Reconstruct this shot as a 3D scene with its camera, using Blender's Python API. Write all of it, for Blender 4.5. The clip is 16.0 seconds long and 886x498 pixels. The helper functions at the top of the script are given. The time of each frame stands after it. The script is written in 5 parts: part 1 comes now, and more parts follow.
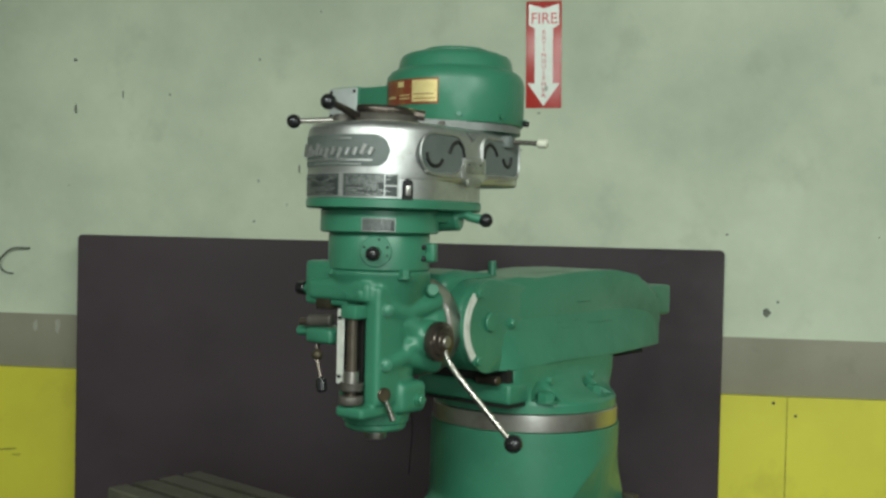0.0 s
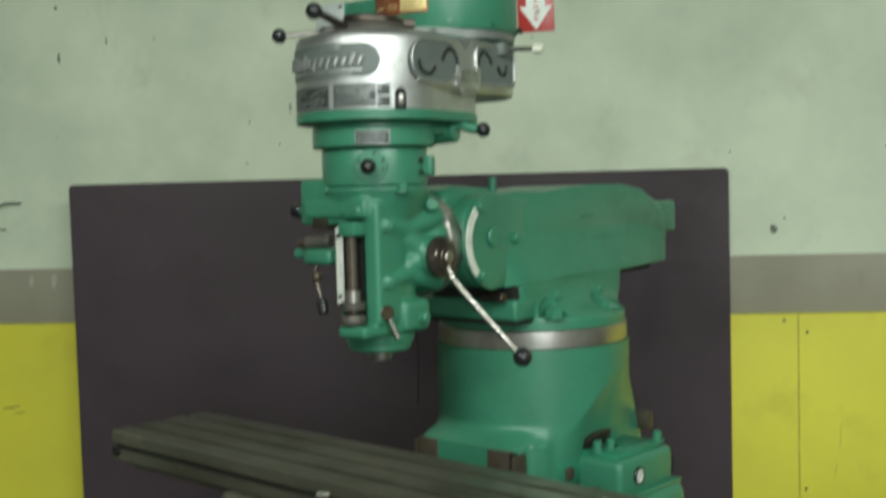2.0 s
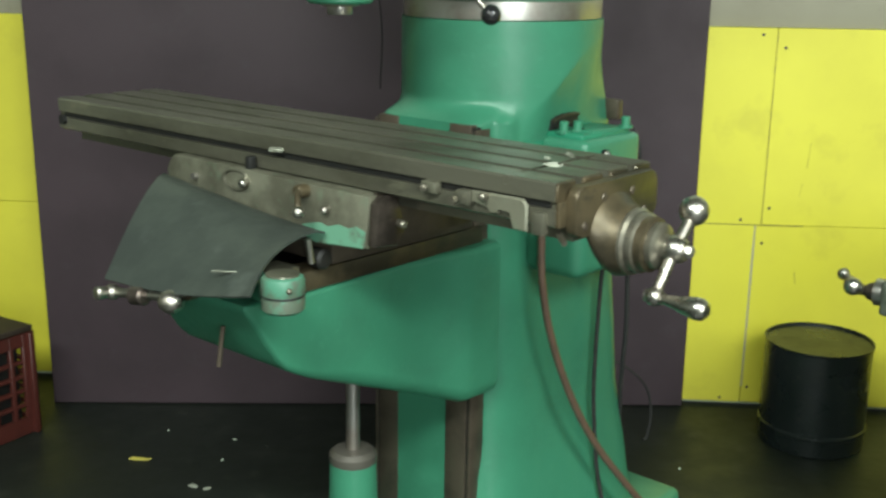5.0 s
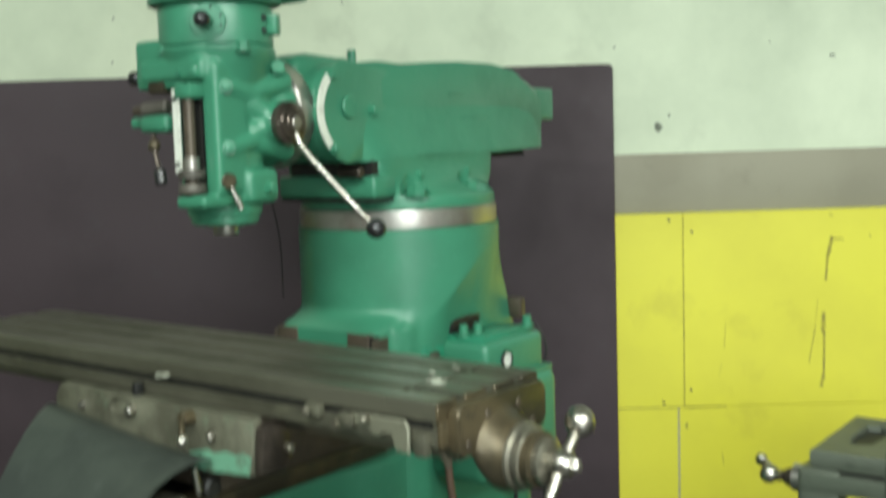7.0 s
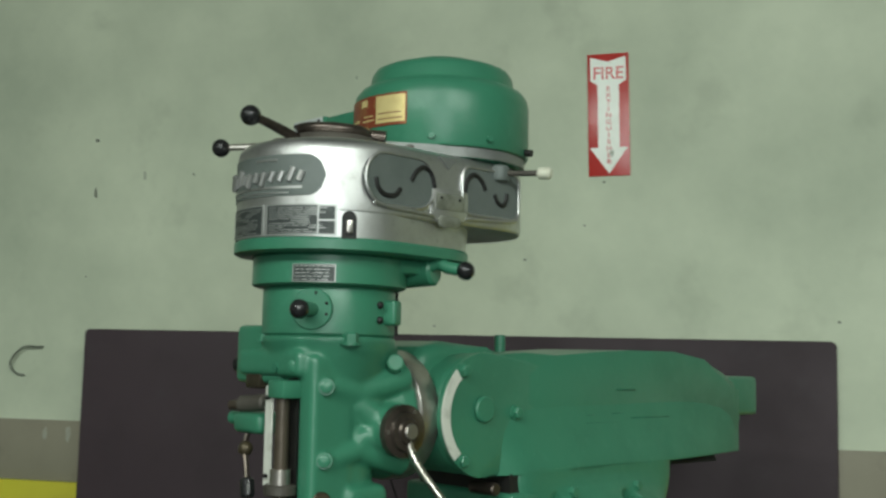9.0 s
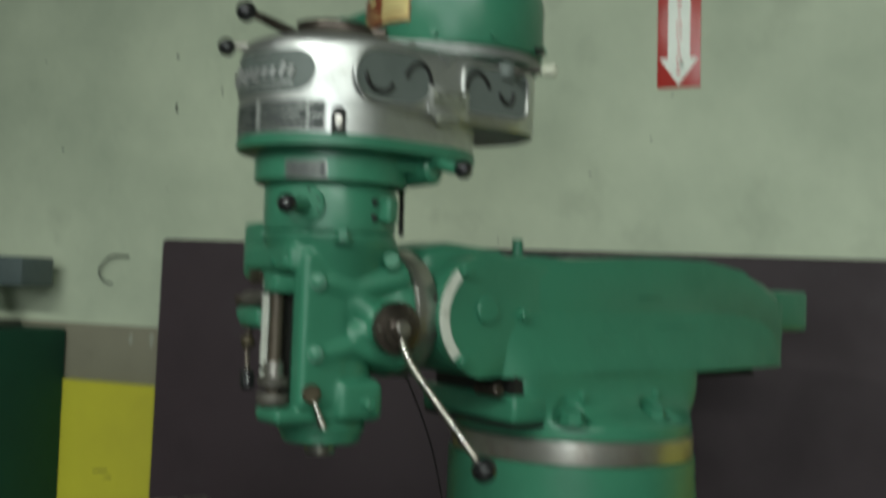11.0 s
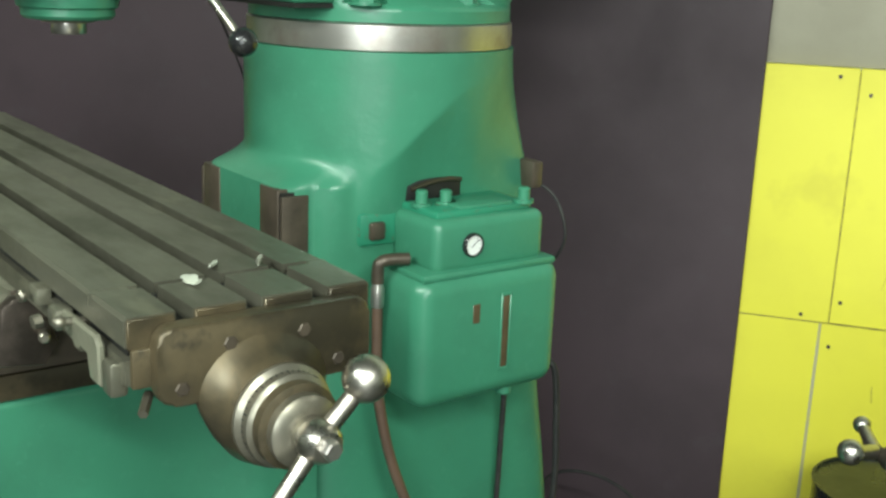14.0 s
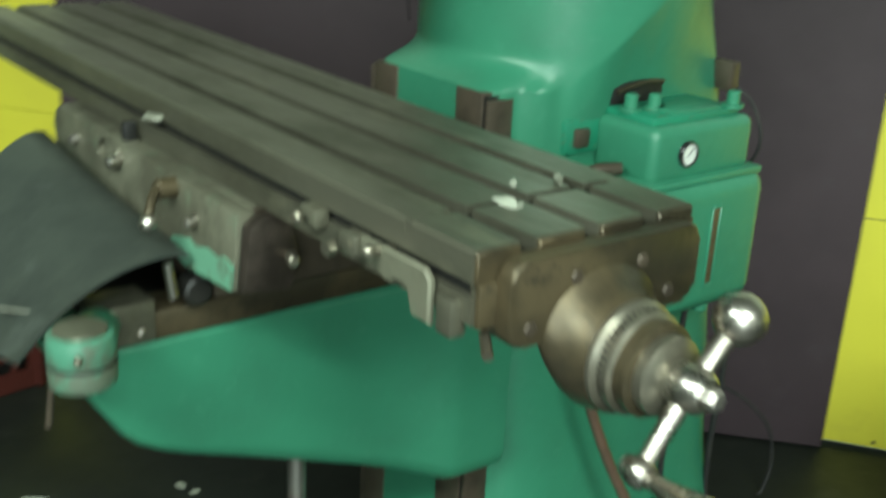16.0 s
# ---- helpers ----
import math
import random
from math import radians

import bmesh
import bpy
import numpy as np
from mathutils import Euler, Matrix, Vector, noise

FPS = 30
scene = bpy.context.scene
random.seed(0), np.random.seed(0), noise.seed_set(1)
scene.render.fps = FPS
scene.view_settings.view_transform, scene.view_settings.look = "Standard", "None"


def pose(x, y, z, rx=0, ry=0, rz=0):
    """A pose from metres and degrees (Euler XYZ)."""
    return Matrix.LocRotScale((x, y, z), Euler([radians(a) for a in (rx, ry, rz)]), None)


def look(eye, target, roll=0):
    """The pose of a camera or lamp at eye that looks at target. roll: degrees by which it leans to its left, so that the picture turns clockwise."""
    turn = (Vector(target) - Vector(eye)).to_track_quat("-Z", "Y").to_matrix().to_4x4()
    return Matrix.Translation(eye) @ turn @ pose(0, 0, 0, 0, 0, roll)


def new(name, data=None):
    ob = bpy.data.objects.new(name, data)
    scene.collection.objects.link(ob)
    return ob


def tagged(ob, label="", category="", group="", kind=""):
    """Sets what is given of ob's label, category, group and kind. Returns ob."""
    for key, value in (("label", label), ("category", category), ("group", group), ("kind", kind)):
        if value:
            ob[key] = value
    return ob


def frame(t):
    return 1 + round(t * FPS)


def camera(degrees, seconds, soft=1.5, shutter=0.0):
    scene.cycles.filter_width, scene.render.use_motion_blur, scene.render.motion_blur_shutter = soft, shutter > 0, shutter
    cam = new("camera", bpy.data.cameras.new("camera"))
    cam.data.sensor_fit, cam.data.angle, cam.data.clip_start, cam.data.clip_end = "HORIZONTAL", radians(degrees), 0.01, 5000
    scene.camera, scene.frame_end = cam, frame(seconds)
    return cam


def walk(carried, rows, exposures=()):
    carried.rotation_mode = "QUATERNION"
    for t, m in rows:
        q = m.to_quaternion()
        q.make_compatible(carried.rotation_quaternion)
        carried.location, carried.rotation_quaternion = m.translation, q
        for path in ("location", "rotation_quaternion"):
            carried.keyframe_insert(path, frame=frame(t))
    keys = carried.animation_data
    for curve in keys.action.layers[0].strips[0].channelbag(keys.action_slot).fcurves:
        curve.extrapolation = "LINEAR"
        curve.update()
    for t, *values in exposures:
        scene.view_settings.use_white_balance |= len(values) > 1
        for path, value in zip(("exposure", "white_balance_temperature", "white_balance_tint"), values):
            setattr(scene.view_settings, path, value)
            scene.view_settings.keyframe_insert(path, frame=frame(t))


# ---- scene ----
cam = camera(43.6, 16.0, 2.6, 0.8)
PATH = [
    (0, (0.396, -0.065, 1.537), (0.189, 1.924, 1.494), 1.4),
    (0.5, (0.394, -0.046, 1.531), (0.177, 1.941, 1.476), 0.7),
    (1, (0.398, -0.035, 1.521), (0.209, 1.955, 1.473), 0.3),
    (1.5, (0.402, -0.028, 1.481), (0.237, 1.965, 1.452), -1.4),
    (2, (0.391, -0.01, 1.45), (0.184, 1.976, 1.34), -1.5),
    (2.5, (0.382, 0.007, 1.413), (0.159, 1.984, 1.208), -1.7),
    (3, (0.367, 0.005, 1.366), (0.142, 1.975, 1.111), 0.1),
    (3.5, (0.351, 0.024, 1.321), (0.165, 1.986, 0.981), 2.1),
    (4, (0.348, 0.047, 1.281), (0.173, 1.975, 0.778), 3.0),
    (4.2, (0.352, 0.053, 1.252), (0.158, 1.974, 0.731), 1.7),
    (6.3, (0.491, 0.054, 1.252), (0.405, 2.017, 0.876), -0.1),
    (6.5, (0.499, 0.055, 1.256), (0.422, 2.03, 0.948), -0.8),
    (7, (0.491, 0.091, 1.304), (0.425, 2.08, 1.103), -1.8),
    (7.5, (0.431, 0.213, 1.362), (0.385, 2.212, 1.33), -2.7),
    (8, (0.432, 0.318, 1.395), (0.217, 2.303, 1.514), -3.9),
    (8.2, (0.467, 0.349, 1.427), (0.177, 2.32, 1.595), -1.5),
    (10.3, (0.676, 0.495, 1.433), (0.021, 2.374, 1.637), 0.8),
    (10.5, (0.699, 0.488, 1.43), (0.013, 2.358, 1.61), 1.8),
    (11, (0.771, 0.511, 1.394), (0.054, 2.377, 1.458), 2.3),
    (11.5, (0.801, 0.568, 1.351), (0.112, 2.435, 1.151), 1.7),
    (12, (0.842, 0.62, 1.331), (0.235, 2.492, 0.981), 1.9),
    (12.5, (0.892, 0.669, 1.312), (0.252, 2.521, 0.911), 3.0),
    (13, (0.903, 0.711, 1.276), (0.368, 2.579, 0.803), 2.8),
    (13.5, (0.912, 0.715, 1.266), (0.345, 2.562, 0.75), 1.9),
    (14, (0.912, 0.716, 1.26), (0.347, 2.566, 0.755), 2.2),
    (14.5, (0.902, 0.706, 1.236), (0.31, 2.528, 0.659), 2.6),
    (15, (0.849, 0.695, 1.211), (0.162, 2.448, 0.535), 3.0),
    (15.5, (0.75, 0.693, 1.218), (0.069, 2.426, 0.488), 3.8),
    (16, (0.6, 0.735, 1.244), (0.104, 2.544, 0.55), 3.0),
]
walk(cam, [(t, look(eye, target, roll)) for t, eye, target, roll in PATH],
     [(0, 0.09, 6500, 6), (2.0, 0.19, 6500, 6), (3.5, 0.59, 6500, 6), (4.2, 0.94, 6450, 5), (6.3, 0.94, 6500, 6), (7.0, 0.79, 6500, 6), (8.2, 0.34, 6500, 6), (10.3, -0.41, 6500, 6),
      (11.0, -0.31, 6500, 6), (11.5, -0.16, 6500, 6), (12.0, 0.79, 6500, 6), (13.0, 1.10, 6500, 6), (13.5, 1.12, 6500, 6), (14.5, 1.06, 6400, 2), (15.0, 0.99, 6300, -6), (16.0, 0.92, 6350, -4)])

# ---- light ----
world = bpy.data.worlds.new("shop_world")
scene.world = world
world.use_nodes = True
world.node_tree.nodes["Background"].inputs["Color"].default_value = (0.75, 0.85, 0.8, 1)
world.node_tree.nodes["Background"].inputs["Strength"].default_value = 0.05


def area(name, eye, target, sx, sy, watts, colour):
    data = bpy.data.lights.new(name, "AREA")
    data.shape, data.size, data.size_y, data.energy, data.color = "RECTANGLE", sx, sy, watts, colour
    lamp = new(name, data)
    lamp.matrix_world = look(eye, target)
    return lamp


# the two rows of ceiling tubes and the tall window behind the camera
TUBE = (0.93, 1.0, 0.94)
area("tube_light", (-0.6, -1.1, 3.05), (-0.6, -0.4, 0), 2.4, 0.16, 104, TUBE)
area("tube_light", (2.5, -1.0, 3.05), (2.5, -0.3, 0), 2.4, 0.16, 104, TUBE)
area("window_light", (1.5, -3.85, 1.8), (0.9, 0, 1.2), 3.0, 1.9, 112, (0.93, 1.0, 1.0))


# ---- materials ----
def mat(name, base, rough=0.5, metal=0.0, second=None, scale=6.0, amount=0.5, bump=0.0, bump_scale=60.0, third=None,
        third_scale=40.0, third_amount=0.25, rough_vary=0.0, low=0.45, high=0.65, coat=0.0, stretch=None):
    """A surface of base colour with patches of a second colour, specks of a third, and fine relief."""
    m = bpy.data.materials.new(name)
    m.use_nodes = True
    nt = m.node_tree
    n, link = nt.nodes, nt.links
    sh = n["Principled BSDF"]
    sh.inputs["Roughness"].default_value = rough
    sh.inputs["Metallic"].default_value = metal
    sh.inputs["Coat Weight"].default_value = coat
    sh.inputs["Coat Roughness"].default_value = 0.25
    co = n.new("ShaderNodeTexCoord")
    place = co.outputs["Object"]
    if stretch:
        mp = n.new("ShaderNodeMapping")
        mp.inputs["Scale"].default_value = stretch
        link.new(place, mp.inputs["Vector"])
        place = mp.outputs["Vector"]

    def patches(size, detail, lo, hi):
        tex = n.new("ShaderNodeTexNoise")
        tex.inputs["Scale"].default_value, tex.inputs["Detail"].default_value = size, detail
        tex.inputs["Roughness"].default_value = 0.62
        link.new(place, tex.inputs["Vector"])
        ramp = n.new("ShaderNodeMapRange")
        ramp.inputs["From Min"].default_value, ramp.inputs["From Max"].default_value = lo, hi
        link.new(tex.outputs["Fac"], ramp.inputs["Value"])
        return tex, ramp

    def blend(before, colour, fac, most):
        mul = n.new("ShaderNodeMath")
        mul.operation = "MULTIPLY"
        mul.inputs[1].default_value = most
        link.new(fac, mul.inputs[0])
        mx = n.new("ShaderNodeMix")
        mx.data_type = "RGBA"
        link.new(mul.outputs[0], mx.inputs["Factor"])
        if isinstance(before, tuple):
            mx.inputs[6].default_value = (*before, 1)
        else:
            link.new(before, mx.inputs[6])
        mx.inputs[7].default_value = (*colour, 1)
        return mx.outputs[2]

    out = base
    if second:
        _, ramp = patches(scale, 6, low, high)
        out = blend(out, second, ramp.outputs[0], amount)
        if rough_vary:
            rr = n.new("ShaderNodeMapRange")
            rr.inputs["To Min"].default_value, rr.inputs["To Max"].default_value = rough, rough + rough_vary
            link.new(ramp.outputs[0], rr.inputs["Value"])
            link.new(rr.outputs[0], sh.inputs["Roughness"])
    if third:
        _, ramp3 = patches(third_scale, 4, 0.58, 0.7)
        out = blend(out, third, ramp3.outputs[0], third_amount)
    if isinstance(out, tuple):
        sh.inputs["Base Color"].default_value = (*out, 1)
    else:
        link.new(out, sh.inputs["Base Color"])
    if bump:
        tex, _ = patches(bump_scale, 5, 0, 1)
        bp = n.new("ShaderNodeBump")
        bp.inputs["Strength"].default_value, bp.inputs["Distance"].default_value = bump, 0.004
        link.new(tex.outputs["Fac"], bp.inputs["Height"])
        link.new(bp.outputs["Normal"], sh.inputs["Normal"])
    return m


GREEN = mat("green_machine_paint", (0.042, 0.192, 0.113), 0.315, 0, (0.033, 0.152, 0.090), 7, 0.6, 0.25, 26, (0.058, 0.222, 0.138), 55, 0.4, 0.12)
GREEN_WORN = mat("worn_green_paint", (0.07, 0.205, 0.135), 0.45, 0, (0.085, 0.09, 0.065), 22, 0.85, 0.3, 40, None, 40, 0, 0.1, 0.44, 0.56)
GREEN_CHIPPED = mat("chipped_green_paint", (0.024, 0.190, 0.108), 0.36, 0, (0.020, 0.150, 0.088), 9, 0.6, 0.25, 30, (0.11, 0.085, 0.055), 75, 0.85, 0.1)
GREEN_MARK = mat("dark_green_mark", (0.021, 0.128, 0.076), 0.5, 0, (0.036, 0.17, 0.10), 45, 0.9)
SILVER = mat("polished_cast_aluminium", (0.60, 0.60, 0.59), 0.40, 0.95, (0.42, 0.42, 0.40), 14, 0.5, 0.12, 70, (0.25, 0.24, 0.22), 90, 0.25, 0.12)
LATCH = mat("olive_stamped_metal", (0.33, 0.34, 0.29), 0.45, 0.6, (0.13, 0.14, 0.10), 40, 0.6, 0.15, 120)
SILVER_DARK = mat("grey_cast_aluminium", (0.24, 0.25, 0.24), 0.5, 0.5, (0.16, 0.17, 0.16), 30, 0.5, 0.2, 120)
GREY_ENAMEL = mat("grey_enamel", (0.13, 0.15, 0.14), 0.5, 0.1, (0.09, 0.11, 0.1), 20, 0.5, 0.1, 80)
STEEL = mat("ground_steel", (0.46, 0.44, 0.41), 0.3, 0.9, (0.24, 0.19, 0.15), 9, 0.7, 0.06, 150, None, 40, 0, 0.15)
CHROME = mat("worn_chrome", (0.50, 0.475, 0.43), 0.27, 1.0, (0.28, 0.245, 0.20), 32, 0.65, 0.05, 60, None, 40, 0, 0.18)
IRON = mat("oily_grey_iron", (0.185, 0.178, 0.135), 0.31, 0.65, (0.085, 0.081, 0.058), 7.0, 0.85, 0.16, 80, (0.30, 0.285, 0.20), 20, 0.5, 0.14, stretch=(0.4, 1, 1))
GREEN_PATCH = mat("pale_green_paint_remains", (0.13, 0.30, 0.20), 0.5, 0, (0.10, 0.115, 0.08), 26, 0.8, 0.25, 40, None, 40, 0, 0.1, 0.5, 0.62)
IRON_PALE = mat("pale_scraped_iron", (0.165, 0.162, 0.118), 0.46, 0.25, (0.07, 0.066, 0.045), 12, 0.85, 0.16, 70, (0.13, 0.19, 0.125), 30, 0.4, 0.12, 0.42, 0.62)
BROWN = mat("oil_browned_iron", (0.053, 0.045, 0.030), 0.30, 0.5, (0.125, 0.096, 0.053), 9, 0.8, 0.12, 70, (0.03, 0.026, 0.019), 34, 0.6, 0.16, 0.44, 0.62)
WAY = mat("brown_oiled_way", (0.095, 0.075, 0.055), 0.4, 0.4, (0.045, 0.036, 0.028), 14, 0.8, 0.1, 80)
# grime and small black parts; in gaps and recesses its black paints the shade
DARK = mat("black_grime_and_gap_shade", (0.007, 0.007, 0.0065), 0.6, 0, (0.018, 0.016, 0.012), 30, 0.5, 0.2, 60)
BLACK = mat("black_bakelite", (0.012, 0.012, 0.013), 0.22, 0, (0.03, 0.03, 0.03), 40, 0.4, 0.03, 90)
WHITE_PLASTIC = mat("ivory_plastic", (0.66, 0.66, 0.54), 0.35, 0, (0.5, 0.48, 0.36), 60, 0.4)
PLATE = mat("etched_plate", (0.40, 0.41, 0.39), 0.4, 0.6, (0.28, 0.29, 0.28), 60, 0.5)
PLATE_DARK = mat("dark_plate_ink", (0.032, 0.039, 0.037), 0.5, 0.1, (0.07, 0.08, 0.075), 120, 0.5)
GOLD = mat("brass_foil_plate", (0.80, 0.66, 0.30), 0.35, 0.35, (0.66, 0.5, 0.2), 60, 0.5)
RED_FOIL = mat("red_foil_plate", (0.26, 0.06, 0.03), 0.4, 0.3, (0.32, 0.17, 0.06), 70, 0.6, 0.05, 90, None, 40, 0, 0, 0.5, 0.62)
SCALE = mat("white_scale_strip", (0.66, 0.67, 0.60), 0.45, 0.1, (0.42, 0.42, 0.36), 40, 0.6, 0.05, 80, None, 40, 0, 0, 0.5, 0.66)
RUBBER = mat("grey_rubber_sheet", (0.040, 0.048, 0.041), 0.41, 0, (0.026, 0.032, 0.028), 8, 0.85, 0.12, 60, (0.085, 0.098, 0.088), 18, 0.4, 0.14)
HOSE = mat("red_brown_hose", (0.115, 0.07, 0.048), 0.45, 0, (0.075, 0.05, 0.036), 30, 0.6, 0.1, 80)
CABLE = mat("black_cable", (0.012, 0.012, 0.012), 0.72, 0, (0.04, 0.038, 0.034), 40, 0.5)
DULL = mat("dull_brown_cast_metal", (0.105, 0.095, 0.08), 0.5, 0.35, (0.06, 0.054, 0.046), 22, 0.7, 0.15, 80)
GREY_COVER = mat("pale_grey_cover_paint", (0.46, 0.49, 0.47), 0.45, 0, (0.36, 0.38, 0.37), 30, 0.5)
DIAL = mat("browned_dial_steel", (0.26, 0.242, 0.195), 0.32, 0.8, (0.11, 0.092, 0.062), 16, 0.75, 0.06, 120, None, 40, 0, 0.15)
HUB = mat("dark_oiled_hub_steel", (0.115, 0.092, 0.078), 0.30, 0.75, (0.04, 0.034, 0.028), 24, 0.7, 0.08, 90)
MARK = mat("pale_rubbed_mark", (0.37, 0.37, 0.30), 0.7, 0, (0.30, 0.29, 0.22), 60, 0.7)
GLASS_FACE = mat("gauge_face", (0.78, 0.80, 0.76), 0.2, 0, (0.7, 0.72, 0.68), 60, 0.3, coat=1.0)
AMBER = mat("oil_sight_glass", (0.085, 0.062, 0.034), 0.2, 0, (0.05, 0.035, 0.018), 30, 0.7)
MINT = mat("pale_mint_wall_paint", (0.635, 0.692, 0.524), 0.62, 0, (0.365, 0.42, 0.315), 1.25, 0.9, 0.18, 22, (0.36, 0.40, 0.30), 4.2, 0.38, 0.1, 0.36, 0.72)
TAUPE = mat("taupe_wall_paint", (0.285, 0.265, 0.195), 0.6, 0, (0.235, 0.215, 0.16), 3.5, 0.6, 0.18, 22, (0.16, 0.15, 0.11), 9, 0.35, 0.1)
YELLOW = mat("yellow_painted_panel", (0.69, 0.640, 0.052), 0.5, 0, (0.56, 0.505, 0.05), 1.7, 0.85, 0.12, 30, (0.42, 0.36, 0.04), 4.5, 0.3, 0.1, 0.4, 0.75)
BOARD = mat("dark_plum_hardboard", (0.039, 0.0225, 0.029), 0.6, 0, (0.028, 0.0165, 0.021), 2.2, 0.8, 0.06, 160, (0.044, 0.032, 0.038), 14, 0.35, 0.1)
FLOOR = mat("oil_stained_concrete", (0.0125, 0.0165, 0.0122), 0.45, 0, (0.006, 0.0085, 0.006), 2.4, 0.85, 0.3, 18, (0.05, 0.053, 0.042), 13, 0.35, 0.2)
# ceiling and other walls stay unseen; their dull tones only lessen bounce light
CEILING = mat("unseen_ceiling_low_bounce", (0.20, 0.21, 0.19), 0.8, 0, (0.15, 0.16, 0.145), 2, 0.5)
PLAIN = mat("unseen_wall_low_bounce", (0.24, 0.26, 0.22), 0.7, 0, (0.19, 0.205, 0.17), 1.5, 0.6, 0.1, 20)
STAIN = mat("black_scuff", (0.10, 0.11, 0.085), 0.8, 0, (0.2, 0.22, 0.17), 50, 0.6)
SCUFF = mat("brown_panel_scuff", (0.27, 0.235, 0.045), 0.7, 0, (0.46, 0.41, 0.04), 60, 0.9)
SMEAR = mat("thin_grey_smear", (0.52, 0.475, 0.05), 0.6, 0, (0.40, 0.355, 0.05), 30, 0.8)
FILLER = mat("pale_grey_filler", (0.36, 0.345, 0.235), 0.8, 0, (0.42, 0.38, 0.12), 14, 0.8, 0.2, 60, None, 40, 0, 0, 0.4, 0.6)
PATCH = mat("grey_filler_patch", (0.43, 0.49, 0.39), 0.75, 0, (0.5, 0.57, 0.46), 18, 0.6)
SIGN_RED = mat("sign_red", (0.52, 0.035, 0.028), 0.3, 0, (0.42, 0.03, 0.025), 20, 0.5, coat=0.4)
SIGN_WHITE = mat("sign_white", (0.74, 0.76, 0.68), 0.3, 0, (0.62, 0.64, 0.56), 30, 0.5, coat=0.4)
CRATE = mat("red_crate_plastic", (0.068, 0.014, 0.010), 0.5, 0, (0.040, 0.010, 0.008), 12, 0.6, 0.08, 60)
CRATE_LID = mat("brown_fibre_lid", (0.032, 0.021, 0.013), 0.7, 0, (0.018, 0.012, 0.008), 14, 0.6, 0.2, 80)
DRUM = mat("dark_grey_drum_paint", (0.012, 0.017, 0.016), 0.27, 0.1, (0.010, 0.013, 0.012), 8, 0.6, 0.08, 40, (0.06, 0.057, 0.047), 40, 0.3, 0.15)
BIN = mat("dull_black_bin_paint", (0.007, 0.008, 0.0075), 0.55, 0, (0.012, 0.013, 0.012), 12, 0.6, 0.1, 50)
DRUM_IN = mat("olive_drum_lining", (0.27, 0.24, 0.065), 0.55, 0, (0.18, 0.16, 0.05), 8, 0.6, 0.1, 40)
DARK_GREEN = mat("dark_green_cabinet_paint", (0.004, 0.066, 0.034), 0.9, 0, (0.003, 0.050, 0.027), 5, 0.6, 0.1, 40)
CAST_GREY = mat("grey_green_cast_iron", (0.12, 0.135, 0.105), 0.5, 0.3, (0.075, 0.085, 0.065), 14, 0.7, 0.15, 60)
SWARF = mat("dull_pale_swarf", (0.30, 0.31, 0.25), 0.45, 0.4, (0.17, 0.17, 0.13), 90, 0.8, 0.2, 120)
PAPER = mat("pale_scrap_and_glint", (0.36, 0.38, 0.31), 0.7, 0, (0.45, 0.45, 0.36), 60, 0.5)
YELLOW_SCRAP = mat("yellow_scrap", (0.62, 0.55, 0.1), 0.7, 0, (0.5, 0.4, 0.1), 60, 0.5)


# ---- builders ----
def B():
    return bmesh.new()


def merge(b, t):
    me = bpy.data.meshes.new("tmp")
    t.to_mesh(me)
    t.free()
    b.from_mesh(me)
    bpy.data.meshes.remove(me)
    return b


def part(name, b, material, parent=None, label="", smooth=38, m=None):
    """Links a bmesh as one mesh object under a thing or a part."""
    if m is not None:
        b.transform(m)
    bmesh.ops.recalc_face_normals(b, faces=b.faces)
    me = bpy.data.meshes.new(name)
    b.to_mesh(me)
    b.free()
    me.materials.append(material)
    me.shade_smooth()
    me.set_sharp_from_angle(angle=radians(smooth))
    ob = new(name, me)
    if parent is not None:
        ob.parent = parent
    if label:
        ob["label"] = label
    return ob


def rbox(b, x0, x1, y0, y1, z0, z1, bev=0.0, seg=2, m=None, taper=None):
    t = B()
    bmesh.ops.create_cube(t, size=1)
    for v in t.verts:
        k = 1.0
        if taper and v.co.z > 0:
            k = taper
        v.co = Vector(((x0 + x1) / 2 + v.co.x * (x1 - x0) * k, (y0 + y1) / 2 + v.co.y * (y1 - y0) * k, (z0 + z1) / 2 + v.co.z * (z1 - z0)))
    if bev:
        bmesh.ops.bevel(t, geom=list(t.edges), offset=bev, segments=seg, profile=0.5, affect="EDGES")
    if m is not None:
        t.transform(m)
    return merge(b, t)


def lathe(b, prof, seg=48, m=None):
    """Turns a profile of (radius, height) round the z axis."""
    t = B()
    rings = []
    for r, z in prof:
        if r < 1e-6:
            rings.append([t.verts.new((0, 0, z))])
        else:
            rings.append([t.verts.new((r * math.cos(2 * math.pi * i / seg), r * math.sin(2 * math.pi * i / seg), z)) for i in range(seg)])
    for a, c in zip(rings, rings[1:]):
        for i in range(seg):
            j = (i + 1) % seg
            if len(a) == 1 and len(c) > 1:
                t.faces.new((a[0], c[i], c[j]))
            elif len(c) == 1 and len(a) > 1:
                t.faces.new((a[i], a[j], c[0]))
            elif len(a) > 1:
                t.faces.new((a[i], a[j], c[j], c[i]))
    for ring, flip in ((rings[0], True), (rings[-1], False)):
        if len(ring) > 1:
            t.faces.new(ring[::-1] if flip else ring)
    if m is not None:
        t.transform(m)
    return merge(b, t)


def aim(p, direction):
    """A pose at p whose z axis points along direction."""
    return Matrix.Translation(p) @ Vector(direction).to_track_quat("Z", "Y").to_matrix().to_4x4()


